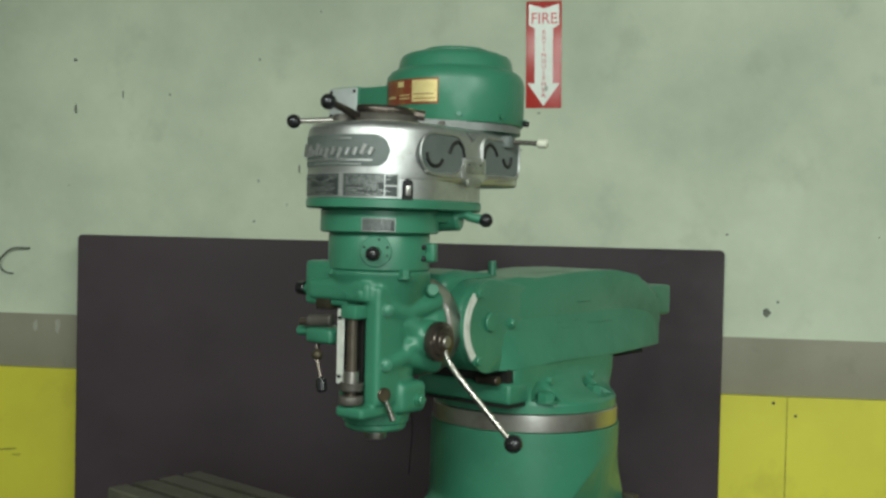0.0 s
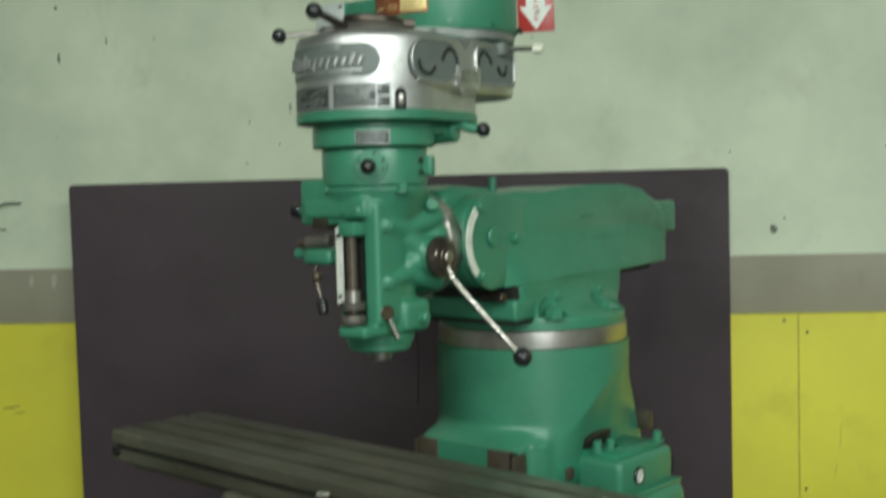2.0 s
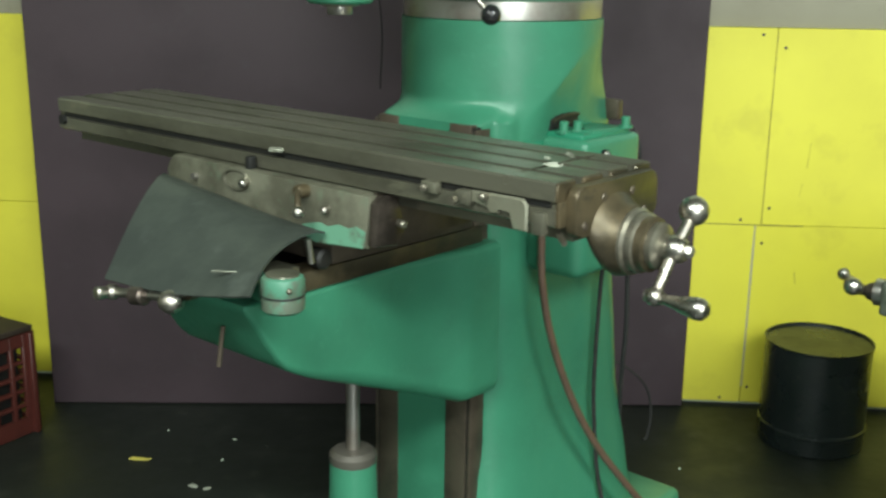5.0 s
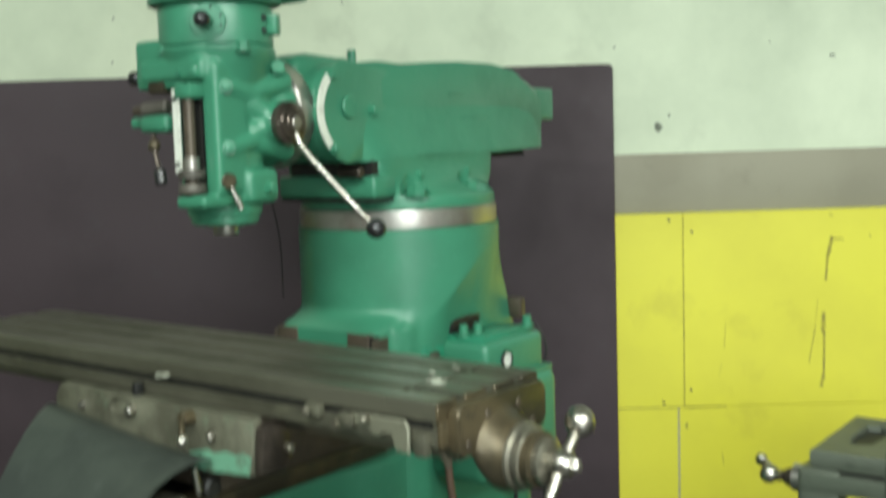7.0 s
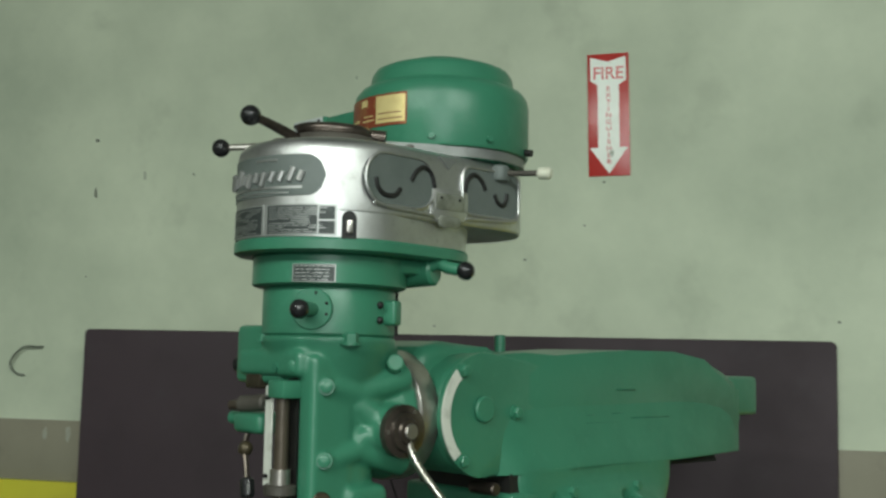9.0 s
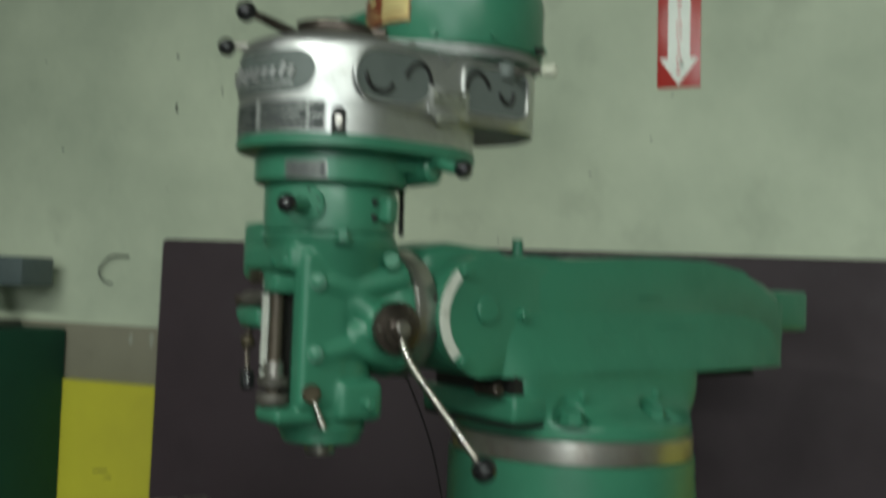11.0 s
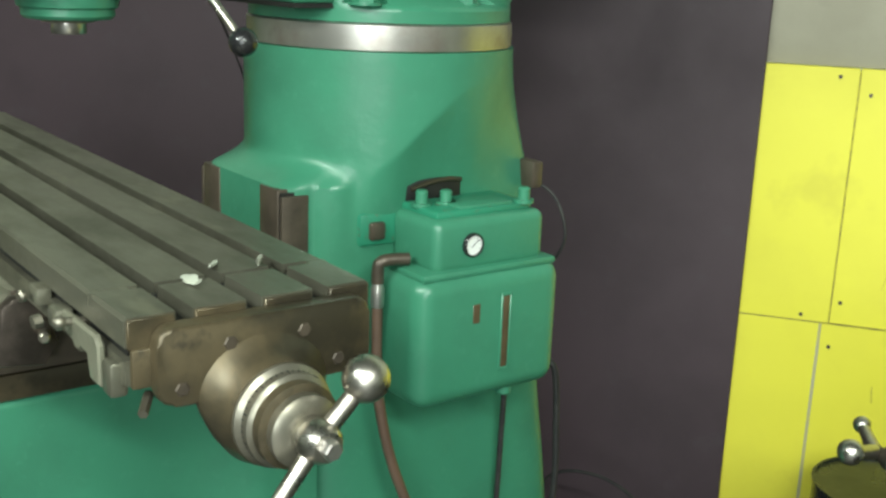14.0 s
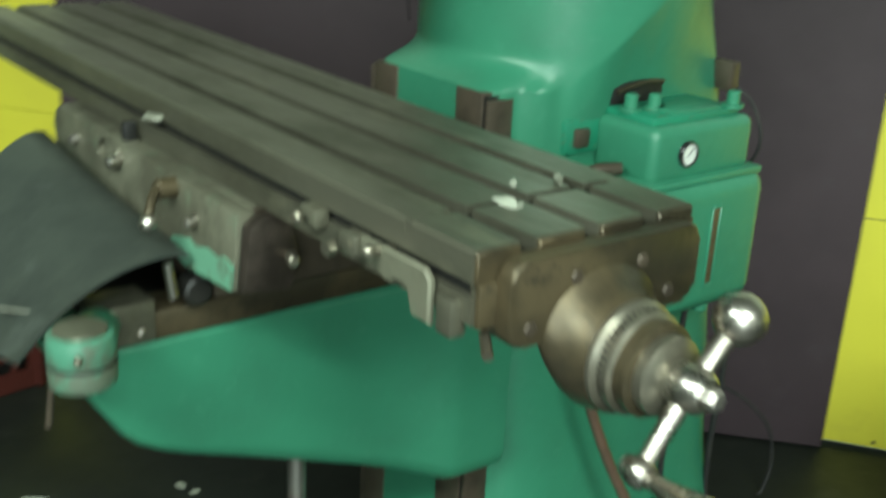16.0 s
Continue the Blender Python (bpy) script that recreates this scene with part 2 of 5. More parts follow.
def rod(b, p0, p1, r0, r1=None, seg=18, bev=0.0):
    p0, p1 = Vector(p0), Vector(p1)
    n = (p1 - p0).length
    r1 = r0 if r1 is None else r1
    prof = [(r0, 0), (r1, n)] if not bev else [(r0 - bev, 0), (r0, bev), (r1, n - bev), (r1 - bev, n)]
    return lathe(b, prof, seg, aim(p0, p1 - p0))


def ball(b, c, r, seg=24, squash=1.0):
    t = B()
    bmesh.ops.create_uvsphere(t, u_segments=seg, v_segments=seg // 2, radius=r)
    for v in t.verts:
        v.co.z *= squash
    t.transform(Matrix.Translation(c))
    return merge(b, t)


def prism(b, pts, lo, hi, axis="x", bev=0.0, seg=3, m=None):
    """A side outline pushed out along an axis: x takes (y, z) points, y takes (x, z), z takes (x, y)."""
    t = B()

    def at(p, h):
        return {"x": (h, p[0], p[1]), "y": (p[0], h, p[1]), "z": (p[0], p[1], h)}[axis]

    a = [t.verts.new(at(p, lo)) for p in pts]
    c = [t.verts.new(at(p, hi)) for p in pts]
    t.faces.new(a[::-1])
    t.faces.new(c)
    for i in range(len(pts)):
        j = (i + 1) % len(pts)
        t.faces.new((a[i], a[j], c[j], c[i]))
    if bev:
        caps = [e for e in t.edges if (e.verts[0] in a) == (e.verts[1] in a)]
        bmesh.ops.bevel(t, geom=caps, offset=bev, segments=seg, profile=0.5, affect="EDGES", clamp_overlap=True)
    if m is not None:
        t.transform(m)
    return merge(b, t)


def loft(b, rings, m=None, cap=True):
    t = B()
    made = [[t.verts.new(p) for p in ring] for ring in rings]
    n = len(made[0])
    for a, c in zip(made, made[1:]):
        for i in range(n):
            j = (i + 1) % n
            t.faces.new((a[i], a[j], c[j], c[i]))
    if cap:
        t.faces.new(made[0][::-1])
        t.faces.new(made[-1])
    if m is not None:
        t.transform(m)
    return merge(b, t)


def spline(pts, steps=6):
    pts = [Vector(p) for p in pts]
    ext = [2 * pts[0] - pts[1], *pts, 2 * pts[-1] - pts[-2]]
    out = []
    for i in range(1, len(ext) - 2):
        p0, p1, p2, p3 = ext[i - 1 : i + 3]
        for k in range(steps):
            u = k / steps
            out.append(0.5 * (2 * p1 + (p2 - p0) * u + (2 * p0 - 5 * p1 + 4 * p2 - p3) * u * u + (3 * p1 - p0 - 3 * p2 + p3) * u ** 3))
    return [*out, pts[-1]]


def tube(b, pts, r, seg=10, steps=6, r_end=None):
    path = spline(pts, steps) if steps > 1 else [Vector(p) for p in pts]
    rings, up = [], Vector((0.13, 0.21, 0.97))
    for i, p in enumerate(path):
        d = (path[min(i + 1, len(path) - 1)] - path[max(i - 1, 0)]).normalized()
        side = d.cross(up)
        if side.length < 0.05:
            side = d.cross(Vector((1, 0.2, 0)))
        side.normalize()
        up = side.cross(d).normalized()
        rr = r if r_end is None else r + (r_end - r) * i / (len(path) - 1)
        rings.append([p + rr * (math.cos(2 * math.pi * k / seg) * side + math.sin(2 * math.pi * k / seg) * up) for k in range(seg)])
    return loft(b, rings)


def arc_plate(b, cx, cy, r, a0, a1, z0, z1, thick, n=14, round_ends=False):
    """A plate bent round a standing cylinder, from angle a0 to a1 in degrees."""
    t = B()
    rows = []
    for i in range(n + 1):
        u = i / n
        a = radians(a0 + (a1 - a0) * u)
        h = 1.0
        if round_ends:
            d = abs(2 * u - 1)
            k = (z1 - z0) / 2 / (radians(abs(a1 - a0)) * r / 2)
            h = math.sqrt(max(0.0, 1 - max(0.0, (d - (1 - k)) / k) ** 2)) if d > 1 - k else 1.0
            h = max(h, 0.08)
        zc, zh = (z0 + z1) / 2, (z1 - z0) / 2 * h
        ring = []
        for rr, zz in ((r, zc - zh), (r + thick, zc - zh), (r + thick, zc + zh), (r, zc + zh)):
            ring.append(t.verts.new((cx + rr * math.cos(a), cy + rr * math.sin(a), zz)))
        rows.append(ring)
    for p, q in zip(rows, rows[1:]):
        for k in range(4):
            j = (k + 1) % 4
            t.faces.new((p[k], p[j], q[j], q[k]))
    t.faces.new(rows[0])
    t.faces.new(rows[-1][::-1])
    return merge(b, t)


def hexbolt(b, p, direction, r=0.009, h=0.008, washer=True):
    m = aim(p, direction)
    if washer:
        lathe(b, [(r * 1.25, -0.002), (r * 1.25, 0.002)], 18, m)
    return lathe(b, [(r, 0.0), (r, h * 0.85), (r * 0.8, h)], 6, m)


def cast(ob, voxel=0.0035, rounds=6):
    """Grows the joined solids of a casting together with soft fillets."""
    re = ob.modifiers.new("grow", "REMESH")
    re.mode, re.voxel_size, re.use_smooth_shade = "VOXEL", voxel, True
    sm = ob.modifiers.new("fillet", "SMOOTH")
    sm.factor, sm.iterations = 0.5, rounds
    return ob


def thing(name, label, category, m=None, group="", kind=""):
    ob = new(name)
    ob.empty_display_size = 0.05
    if m is not None:
        ob.matrix_world = m
    return tagged(ob, label, category, group, kind)


# ---- the room ----
WALL = 3.13


def slab(name, x0, x1, y0, y1, z0, z1, material, label, bev=0.0, category="wall"):
    ob = part(name, rbox(B(), x0, x1, y0, y1, z0, z1, bev), material)
    return tagged(ob, label, category, "", "structure")


floor = slab("floor", -4.2, 5.2, -4.0, WALL + 0.2, -0.12, 0.0, FLOOR, "dark oil-stained concrete workshop floor", category="floor")
wall = slab("wall_back", -4.2, 5.2, WALL, WALL + 0.2, 0.0, 3.7, MINT, "pale mint painted plaster wall with scuffs and nail holes")
# unseen walls and ceiling close the room and hold down bounce light
slab("wall_west", -4.4, -4.2, -4.2, WALL + 0.2, 0.0, 3.7, PLAIN, "unseen side wall, dulled to lessen bounce light")
slab("wall_east", 5.2, 5.4, -4.2, WALL + 0.2, 0.0, 3.7, PLAIN, "unseen side wall, dulled to lessen bounce light")
for x0, x1, z0, z1, n in ((-4.2, -3.0, 0, 3.7, "a"), (-0.2, 5.2, 0, 3.7, "b"), (-3.0, -0.2, 0, 1.2, "c"), (-3.0, -0.2, 3.2, 3.7, "d")):
    slab("wall_front", x0, x1, -4.2, -4.0, z0, z1, PLAIN, "unseen wall round the window, dulled to lessen bounce light")
slab("ceiling", -4.4, 5.4, -4.2, WALL + 0.2, 3.7, 3.85, CEILING, "unseen ceiling, greyed to lessen bounce light", category="ceiling")
window = thing("window_1", "tall steel window with many small panes", "window", kind="structure")
for i in range(7):
    x = -3.0 + i * 2.8 / 6
    part("glazing_bar", rbox(B(), x - 0.02, x + 0.02, -4.06, -4.02, 1.2, 3.2), CAST_GREY, window)
for i in range(5):
    z = 1.2 + i * 0.5
    part("glazing_bar", rbox(B(), -3.0, -0.2, -4.055, -4.025, z - 0.02, z + 0.02), CAST_GREY, window)

# the taupe band and the yellow panels on the wall
tagged(part("trim", rbox(B(), -4.2, 5.2, WALL - 0.004, WALL, 1.08, 1.241, 0.0015), TAUPE),
       "taupe painted band along the wall above the yellow panels", "trim", "", "structure")
panels = thing("wall_panels", "yellow painted sheet panels screwed along the foot of the wall", "panelling", kind="structure")
EDGES = [-4.2, -2.86, -1.52, -0.18, 1.045, 2.38, 3.7, 5.2]
for i, (a, c) in enumerate(zip(EDGES, EDGES[1:])):
    for z0, z1 in ((0.012, 0.5405), (0.5415, 1.079)):
        if z0 < 0.1:
            a, c = (a - 0.018 if i == 4 else a), (c - 0.018 if i == 3 else c)
        else:
            a, c = EDGES[i], EDGES[i + 1]
        d = 0.003 if (i == 3) else 0.0
        p = part("panel", rbox(B(), a + 0.0011, c - 0.0011, WALL - 0.016 - d, WALL - 0.001, z0, z1, 0.0011, 1), YELLOW, panels)
        for sx, sz in ((a + 0.024, z1 - 0.052), (c - 0.038, z1 - 0.018), (a + 0.018, z0 + 0.047), (c - 0.058, z0 + 0.013)):
            if z0 < 0.1 and sx > a + 0.1 and sz > 0.3:
                continue  # the lower sheets have no screw in that corner
            part("screw", rod(B(), (sx, WALL - 0.0165 - d, sz), (sx, WALL - 0.0190 - d, sz), 0.0042, seg=8), WAY, p)
part("joint_filler", rbox(B(), 1.0230, 1.0320, WALL - 0.0182, WALL - 0.012, 0.06, 0.5402), FILLER, panels, "pale grey filler in the joint")
part("joint_dirt", rbox(B(), 1.0438, 1.0466, WALL - 0.0194, WALL - 0.012, 0.545, 1.07), SCUFF, panels)
part("joint_dirt", rbox(B(), 0.80, 1.16, WALL - 0.0192, WALL - 0.012, 0.5388, 0.5420), SCUFF, panels)
# rubbed streaks: each is a row of ragged flakes, thick or thin along its run
scuffs, faint = B(), B()
rng = random.Random(21)
for x0, z0, x1, z1, w in ((1.447, 1.003, 1.436, 0.950, 0.012), (1.436, 0.960, 1.431, 0.885, 0.008), (1.447, 1.000, 1.478, 0.994, 0.006), (1.440, 1.062, 1.447, 1.060, 0.009), (1.426, 0.795, 1.424, 0.740, 0.014), (1.427, 0.745, 1.426, 0.62, 0.0075),
                          (1.426, 0.625, 1.419, 0.590, 0.013), (1.409, 0.83, 1.404, 0.77, 0.0028), (1.404, 0.76, 1.386, 0.66, 0.0032), (1.16, 0.775, 1.155, 0.705, 0.0035), (1.148, 0.66, 1.140, 0.625, 0.003), (1.148, 0.41, 1.152, 0.375, 0.004), (1.548, 1.005, 1.55, 1.0, 0.004),
                          (-1.265, 0.827, -1.215, 0.833, 0.006), (-1.23, 0.813, -1.20, 0.815, 0.004)):
    length = math.hypot(x1 - x0, z1 - z0)
    n = max(2, int(length / 0.0045))
    for k in range(n):
        u = (k + 0.5) / n
        ring = []
        for q in range(7):
            a, g = 2 * math.pi * q / 7, rng.uniform(0.5, 1.15)
            ring.append((x0 + (x1 - x0) * u + rng.uniform(-0.15, 0.15) * w + 0.5 * w * g * math.cos(a), z0 + (z1 - z0) * u + 0.0036 * g * math.sin(a)))
        prism(faint if x0 < 1.3 and x0 > 0 or w < 0.003 else scuffs, ring, WALL - 0.0172 - 0.00005 * (k % 5), WALL - 0.0155, "y")
part("scuff", scuffs, SCUFF, panels)
part("scuff", faint, SMEAR, panels)

# nail holes, chipped spots and scuffs on the plaster
rng = random.Random(4)
marks = B()
spots = [(0.985, 1.313, 0.011, 0.02), (1.015, 1.343, 0.004, 0.004), (-1.056, 2.004, 0.006, 0.006), (-0.907, 1.903, 0.003, 0.012), (-1.053, 1.856, 0.006, 0.017), (-0.762, 1.905, 0.004, 0.004),
         (-0.489, 1.655, 0.003, 0.005), (-0.401, 1.587, 0.003, 0.004), (-0.499, 1.535, 0.004, 0.003), (-0.366, 1.691, 0.003, 0.014), (0.869, 1.53, 0.004, 0.003), (0.33, 1.865, 0.004, 0.003), (1.45, 1.49, 0.010, 0.004)]
for _ in range(16):
    spots.append((rng.uniform(-1.7, 2.2), rng.uniform(1.27, 2.45), rng.uniform(0.0012, 0.004), rng.uniform(0.0012, 0.006)))
for x, z, w, h in spots:
    ring = []
    for k in range(9):
        a, q = 2 * math.pi * k / 9, rng.uniform(0.55, 1.15)
        ring.append((x + w * q * math.cos(a), z + h * q * math.sin(a)))
    prism(marks, ring, WALL - 0.0012, WALL + 0.001, "y")
part("nail_hole", marks, STAIN, wall)
patches_b = B()
for x, z, w, h in ((-1.166, 1.204, 0.007, 0.020), (-1.097, 1.207, 0.008, 0.024)):
    ring = []
    for k in range(14):
        a, q = 2 * math.pi * k / 14, rng.uniform(0.7, 1.1)
        ring.append((x + w * q * math.cos(a), z + h * q * math.sin(a)))
    prism(patches_b, ring, WALL - 0.0052, WALL + 0.001, "y")
part("rubbed_mark", patches_b, MARK, wall)
hook = thing("wall_bracket", "bent grey wire bracket fixed to the mint wall", "bracket")
part("wire", tube(B(), [(-1.190, WALL, 1.438), (-1.195, WALL - 0.012, 1.437), (-1.225, WALL - 0.016, 1.438), (-1.245, WALL - 0.016, 1.432), (-1.268, WALL - 0.016, 1.412), (-1.278, WALL - 0.016, 1.392),
                       (-1.272, WALL - 0.014, 1.374), (-1.258, WALL - 0.010, 1.363), (-1.240, WALL, 1.359)], 0.0027, 8), CAST_GREY, hook)

# dark board leaning on the wall
t = B()
BX0, BX1, BZ1 = -0.973, 0.860, 1.485
outline = [(BX0, 0.002), (BX1, 0.002)]
for cx, cz, a0 in ((BX1 - 0.014, BZ1 - 0.014, 0), (BX0 + 0.014, BZ1 - 0.014, 90)):
    outline += [(cx + 0.014 * math.cos(radians(a0 + k * 22.5)), cz + 0.014 * math.sin(radians(a0 + k * 22.5))) for k in range(5)]
prism(t, outline, 0.0, 0.016, "y", 0.0025, 1)
for v in t.verts:
    u, h = (v.co.x - BX0) / (BX1 - BX0), v.co.z / BZ1
    v.co.y += (2.905 + 0.075 * h) * (1 - u) + (3.086 + 0.010 * h) * u
    v.co.x += 0.039 * (1 - h) * (1 - u)
board = thing("leaning_board", "large dark plum hardboard sheet leaning on the wall", "board")
part("sheet", t, BOARD, board)


# fire extinguisher sign
sign = thing("fire_extinguisher_sign", "red and white fire extinguisher arrow sign on the wall", "sign", pose(0.340, WALL - 0.001, 2.032, 90, -1.2, 0))
part("plate", rbox(B(), -0.0505, 0.0505, -0.1525, 0.1525, 0.0, 0.002, 0.0008), SIGN_RED, sign)
arrow = [(-0.0435, 0.145), (0, 0.132), (0.0435, 0.145), (0.0435, 0.085), (0.026, 0.074), (0.026, -0.082), (0.046, -0.082), (0, -0.147), (-0.046, -0.082), (-0.026, -0.082), (-0.026, 0.074), (-0.0435, 0.085)]
part("arrow", prism(B(), arrow, 0.002, 0.0027, "z"), SIGN_WHITE, sign, "white arrow pointing down")


def lettering(text, size, x, y, material, spacing=1.0, wide=1.0):
    data = bpy.data.curves.new("text", "FONT")
    data.body, data.size, data.align_x, data.align_y, data.space_line = text, size, "CENTER", "TOP", spacing
    data.offset = size * 0.02
    ob = new("text", data)
    me = bpy.data.meshes.new_from_object(ob.evaluated_get(bpy.context.evaluated_depsgraph_get()))
    bpy.data.objects.remove(ob)
    me.transform(Matrix.Translation((x, y, 0.0031)) @ Matrix.Diagonal((wide, 1, 1, 1)))
    me.materials.append(material)
    made = new("lettering", me)
    made.parent = sign
    return made


lettering("FIRE", 0.044, 0, 0.124, SIGN_RED, 1, 0.95)["label"] = "red letters reading FIRE"
lettering("\n".join("EXTINGUISHER"), 0.0165, 0, 0.072, SIGN_RED, 1.0, 1.15)["label"] = "red stacked letters reading EXTINGUISHER"
# pale flat shape paints a glint of light on the sign
part("painted_glint", prism(B(), [(0.004, -0.088), (0.013, -0.092), (0.009, -0.106), (0.001, -0.100)], 0.0032, 0.0036, "z"), PAPER, sign)

# ---- the milling machine ----
MILL = pose(0.3346, 2.2503, 0, 0, 0, -36.5)
mill = thing("milling_machine", "green vertical knee milling machine with silver belt housing", "milling machine", MILL)
HD = pose(0, 0, 0, 0, 0, 3.0)  # the turret is swung three degrees on the column


def P(name, b, material, parent=None, label=""):
    return part(name, b, material, parent or mill, label)


def H(name, b, material, parent=None, label=""):
    return part(name, b, material, parent or mill, label, m=HD)


def smoothstep(a, c, v):
    u = max(0.0, min(1.0, (v - a) / (c - a)))
    return u * u * (3 - 2 * u)


# column: a square body with the way block on its front; its round neck overhangs the flat sides along a rising crease
CREASE = ((-90, 0.93), (-48, 0.95), (-39, 0.966), (-26, 1.003), (-13, 1.046), (0, 1.083), (12, 1.106), (25, 1.124), (40, 1.136), (90, 1.141))


def crease_height(a):
    for (a0, z0), (a1, z1) in zip(CREASE, CREASE[1:]):
        if a <= a1:
            return z0 + (z1 - z0) * (a - a0) / (a1 - a0)
    return CREASE[-1][1]


def column_ring(z, n=288):
    ring = []
    foot = smoothstep(0.35, 0.05, z)
    half, front, back = 0.154 + 0.05 * foot, 0.196 + 0.03 * foot, 0.204 + 0.10 * smoothstep(0.95, 0.1, z)
    w = max(0.0, min(1.0, (1.000 - z) / 0.036)) ** 2.2
    wb = max(0.0, min(1.0, (1.002 - z) / 0.038)) ** 2.4
    for k in range(n):
        a = 2 * math.pi * k / n
        c, s = math.cos(a), math.sin(a)
        turn = math.degrees(math.atan2(s, abs(c)))
        e = 5 if s < 0 else 8
        box = (abs(c / half) ** e + abs(s / (front if s < 0 else back)) ** e) ** (-1 / e)
        u = max(0.0, min(1.0, (crease_height(turn) - z) / (0.125 + 0.15 * smoothstep(-25, 40, turn))))
        soft_u = smoothstep(-20, 18, turn)
        under = (1 - (1 - u) ** 1.6) * (1 - soft_u) + u * u * (3 - 2 * u) * soft_u
        side = 0.195 + (box - 0.195) * under
        front_r = 0.195 * (1 - w) + box * w
        f = smoothstep(-46, -38, turn)
        r = front_r * (1 - f) + side * f
        if s < 0:
            block = (abs(c / 0.128) ** 8 + abs(s / 0.2245) ** 8) ** (-1 / 8)
            r = r + max(0.0, block - r) * wb
        ring.append((r * c, r * s, z))
    return ring


ZS = [0.08, 0.2, 0.35, 0.5, 0.65, 0.75, 0.8, 0.84] + [0.87 + 0.271 * k / 64 for k in range(65)]
column = P("column", loft(B(), [column_ring(z) for z in ZS]), GREEN)
P("column_base", rbox(B(), -0.26, 0.26, -0.62, 0.38, 0.0, 0.085, 0.018, 3), GREEN, column)
P("turret_ring", lathe(B(), [(0.186, 1.139), (0.191, 1.143), (0.1915, 1.16), (0.191, 1.175), (0.187, 1.178)], 72), STEEL, None, "ground steel swivel ring")
for sx in (-1, 1):
    lo, hi = sorted((sx * 0.063, sx * 0.114))
    P("column_way", rbox(B(), lo, hi, -0.2265, -0.20, 0.09, 0.962, 0.002), WAY, column, "brown oiled dovetail way")
    lo, hi = sorted((sx * 0.119, sx * 0.1255))
    P("way_flank", rbox(B(), lo, hi, -0.2255, -0.186, 0.09, 0.954, 0.0015), WAY, column, "brown oiled way flank")
    lo, hi = sorted((sx * 0.1145, sx * 0.1185))
    P("way_groove", rbox(B(), lo, hi, -0.2235, -0.19, 0.09, 0.958), DARK, column)


# turret on the ring: a block that flares out, with spot faces cut in for its bolts
BOLTS = [(sx * bx, by) for sx in (-1, 1) for bx, by in ((0.136, -0.122), (0.143, 0.038))]
FLARE = ((1.1945, 0.0), (1.199, 0.06), (1.204, 0.20), (1.209, 0.36), (1.215, 0.54), (1.223, 0.72), (1.233, 0.87), (1.245, 0.96), (1.257, 1.0), (1.272, 1.0))


def turret_ring_at(z, n=480):
    ring = []
    w = float(np.interp(z, [q[0] for q in FLARE], [q[1] for q in FLARE]))
    for k in range(n):
        a = 2 * math.pi * k / n
        c, s = math.cos(a), math.sin(a)
        e = 14.0
        box = (abs(c / 0.1145) ** e + abs(s / (0.198 if s < 0 else 0.177)) ** e) ** (-1 / e)
        r = 0.188 * (1 - w) + box * w
        for bx, by in BOLTS:
            along, across = c * bx + s * by, abs(s * bx - c * by)
            wide = 0.0285 - 0.30 * max(0.0, z - 1.213)
            if z > 1.2015 and 0 < along and across < wide and z < 1.256:
                r = min(r, max(along - math.sqrt(wide * wide - across * across), 0.112 / max(abs(c), 0.2)))
        ring.append((r * c, r * s, z))
    return ring


turret = H("turret", loft(B(), [turret_ring_at(z) for z in [1.178, 1.192, 1.1945, 1.199, 1.2012, 1.2018] + [1.204 + 0.0034 * k for k in range(21)]]), GREEN)
for bx, by in BOLTS:
    H("turret_bolt", hexbolt(B(), (bx, by, 1.2018), (0, 0, 1), 0.0175, 0.0185), GREEN, turret)
for sx in (-1, 1):
    for by in (-0.088, 0.066):
        H("gib_screw", hexbolt(B(), (sx * 0.113, by, 1.237), (sx, 0, 0), 0.0085, 0.014), GREEN, turret)
H("front_pad", rbox(B(), -0.1145, 0.1140, -0.214, -0.150, 1.2, 1.241, 0.008, 3), GREEN, turret)
# black strip paints the shadow line under the pad
H("pad_gap_shade", rbox(B(), -0.108, 0.1095, -0.2125, -0.150, 1.1945, 1.2005), DARK, turret, "black strip painting the shade under the front pad")
H("ram_pinion", rod(B(), (0.05, -0.229, 1.247), (0.100, -0.229, 1.247), 0.0095, seg=20, bev=0.002), HUB, turret, "dark steel pinion end")
# black box paints the shaded gap between pad and ram
H("dovetail_gap_shade", rbox(B(), -0.085, 0.106, -0.208, -0.140, 1.238, 1.268), DARK, turret)

# ram with its round knuckle, tail stub and cast marks
KY, KZ, KR = -0.250, 1.352, 0.086
profile = [(KY + KR * math.cos(radians(a)), KZ + KR * math.sin(radians(a))) for a in range(78, 286, 13)]
profile += [(-0.14, 1.266), (0.22, 1.270), (0.400, 1.280), (0.402, 1.335), (0.396, 1.398), (0.36, 1.417), (0.29, 1.437), (0.2, 1.449), (0.08, 1.449), (0.0, 1.445), (-0.1, 1.438), (-0.17, 1.441)]
ram = H("ram", prism(B(), profile, -0.094, 0.094, "x", 0.019, 5), GREEN)
# dovetail coloured black, so the gap under the ram reads as shade
H("ram_dovetail_shade", prism(B(), [(-0.090, 1.260), (0.090, 1.260), (0.080, 1.275), (-0.080, 1.275)], -0.16, 0.335, "y"), DARK, ram)
H("ram_tail", rbox(B(), -0.055, 0.055, 0.38, 0.525, 1.335, 1.407, 0.008, 3), GREEN, ram)
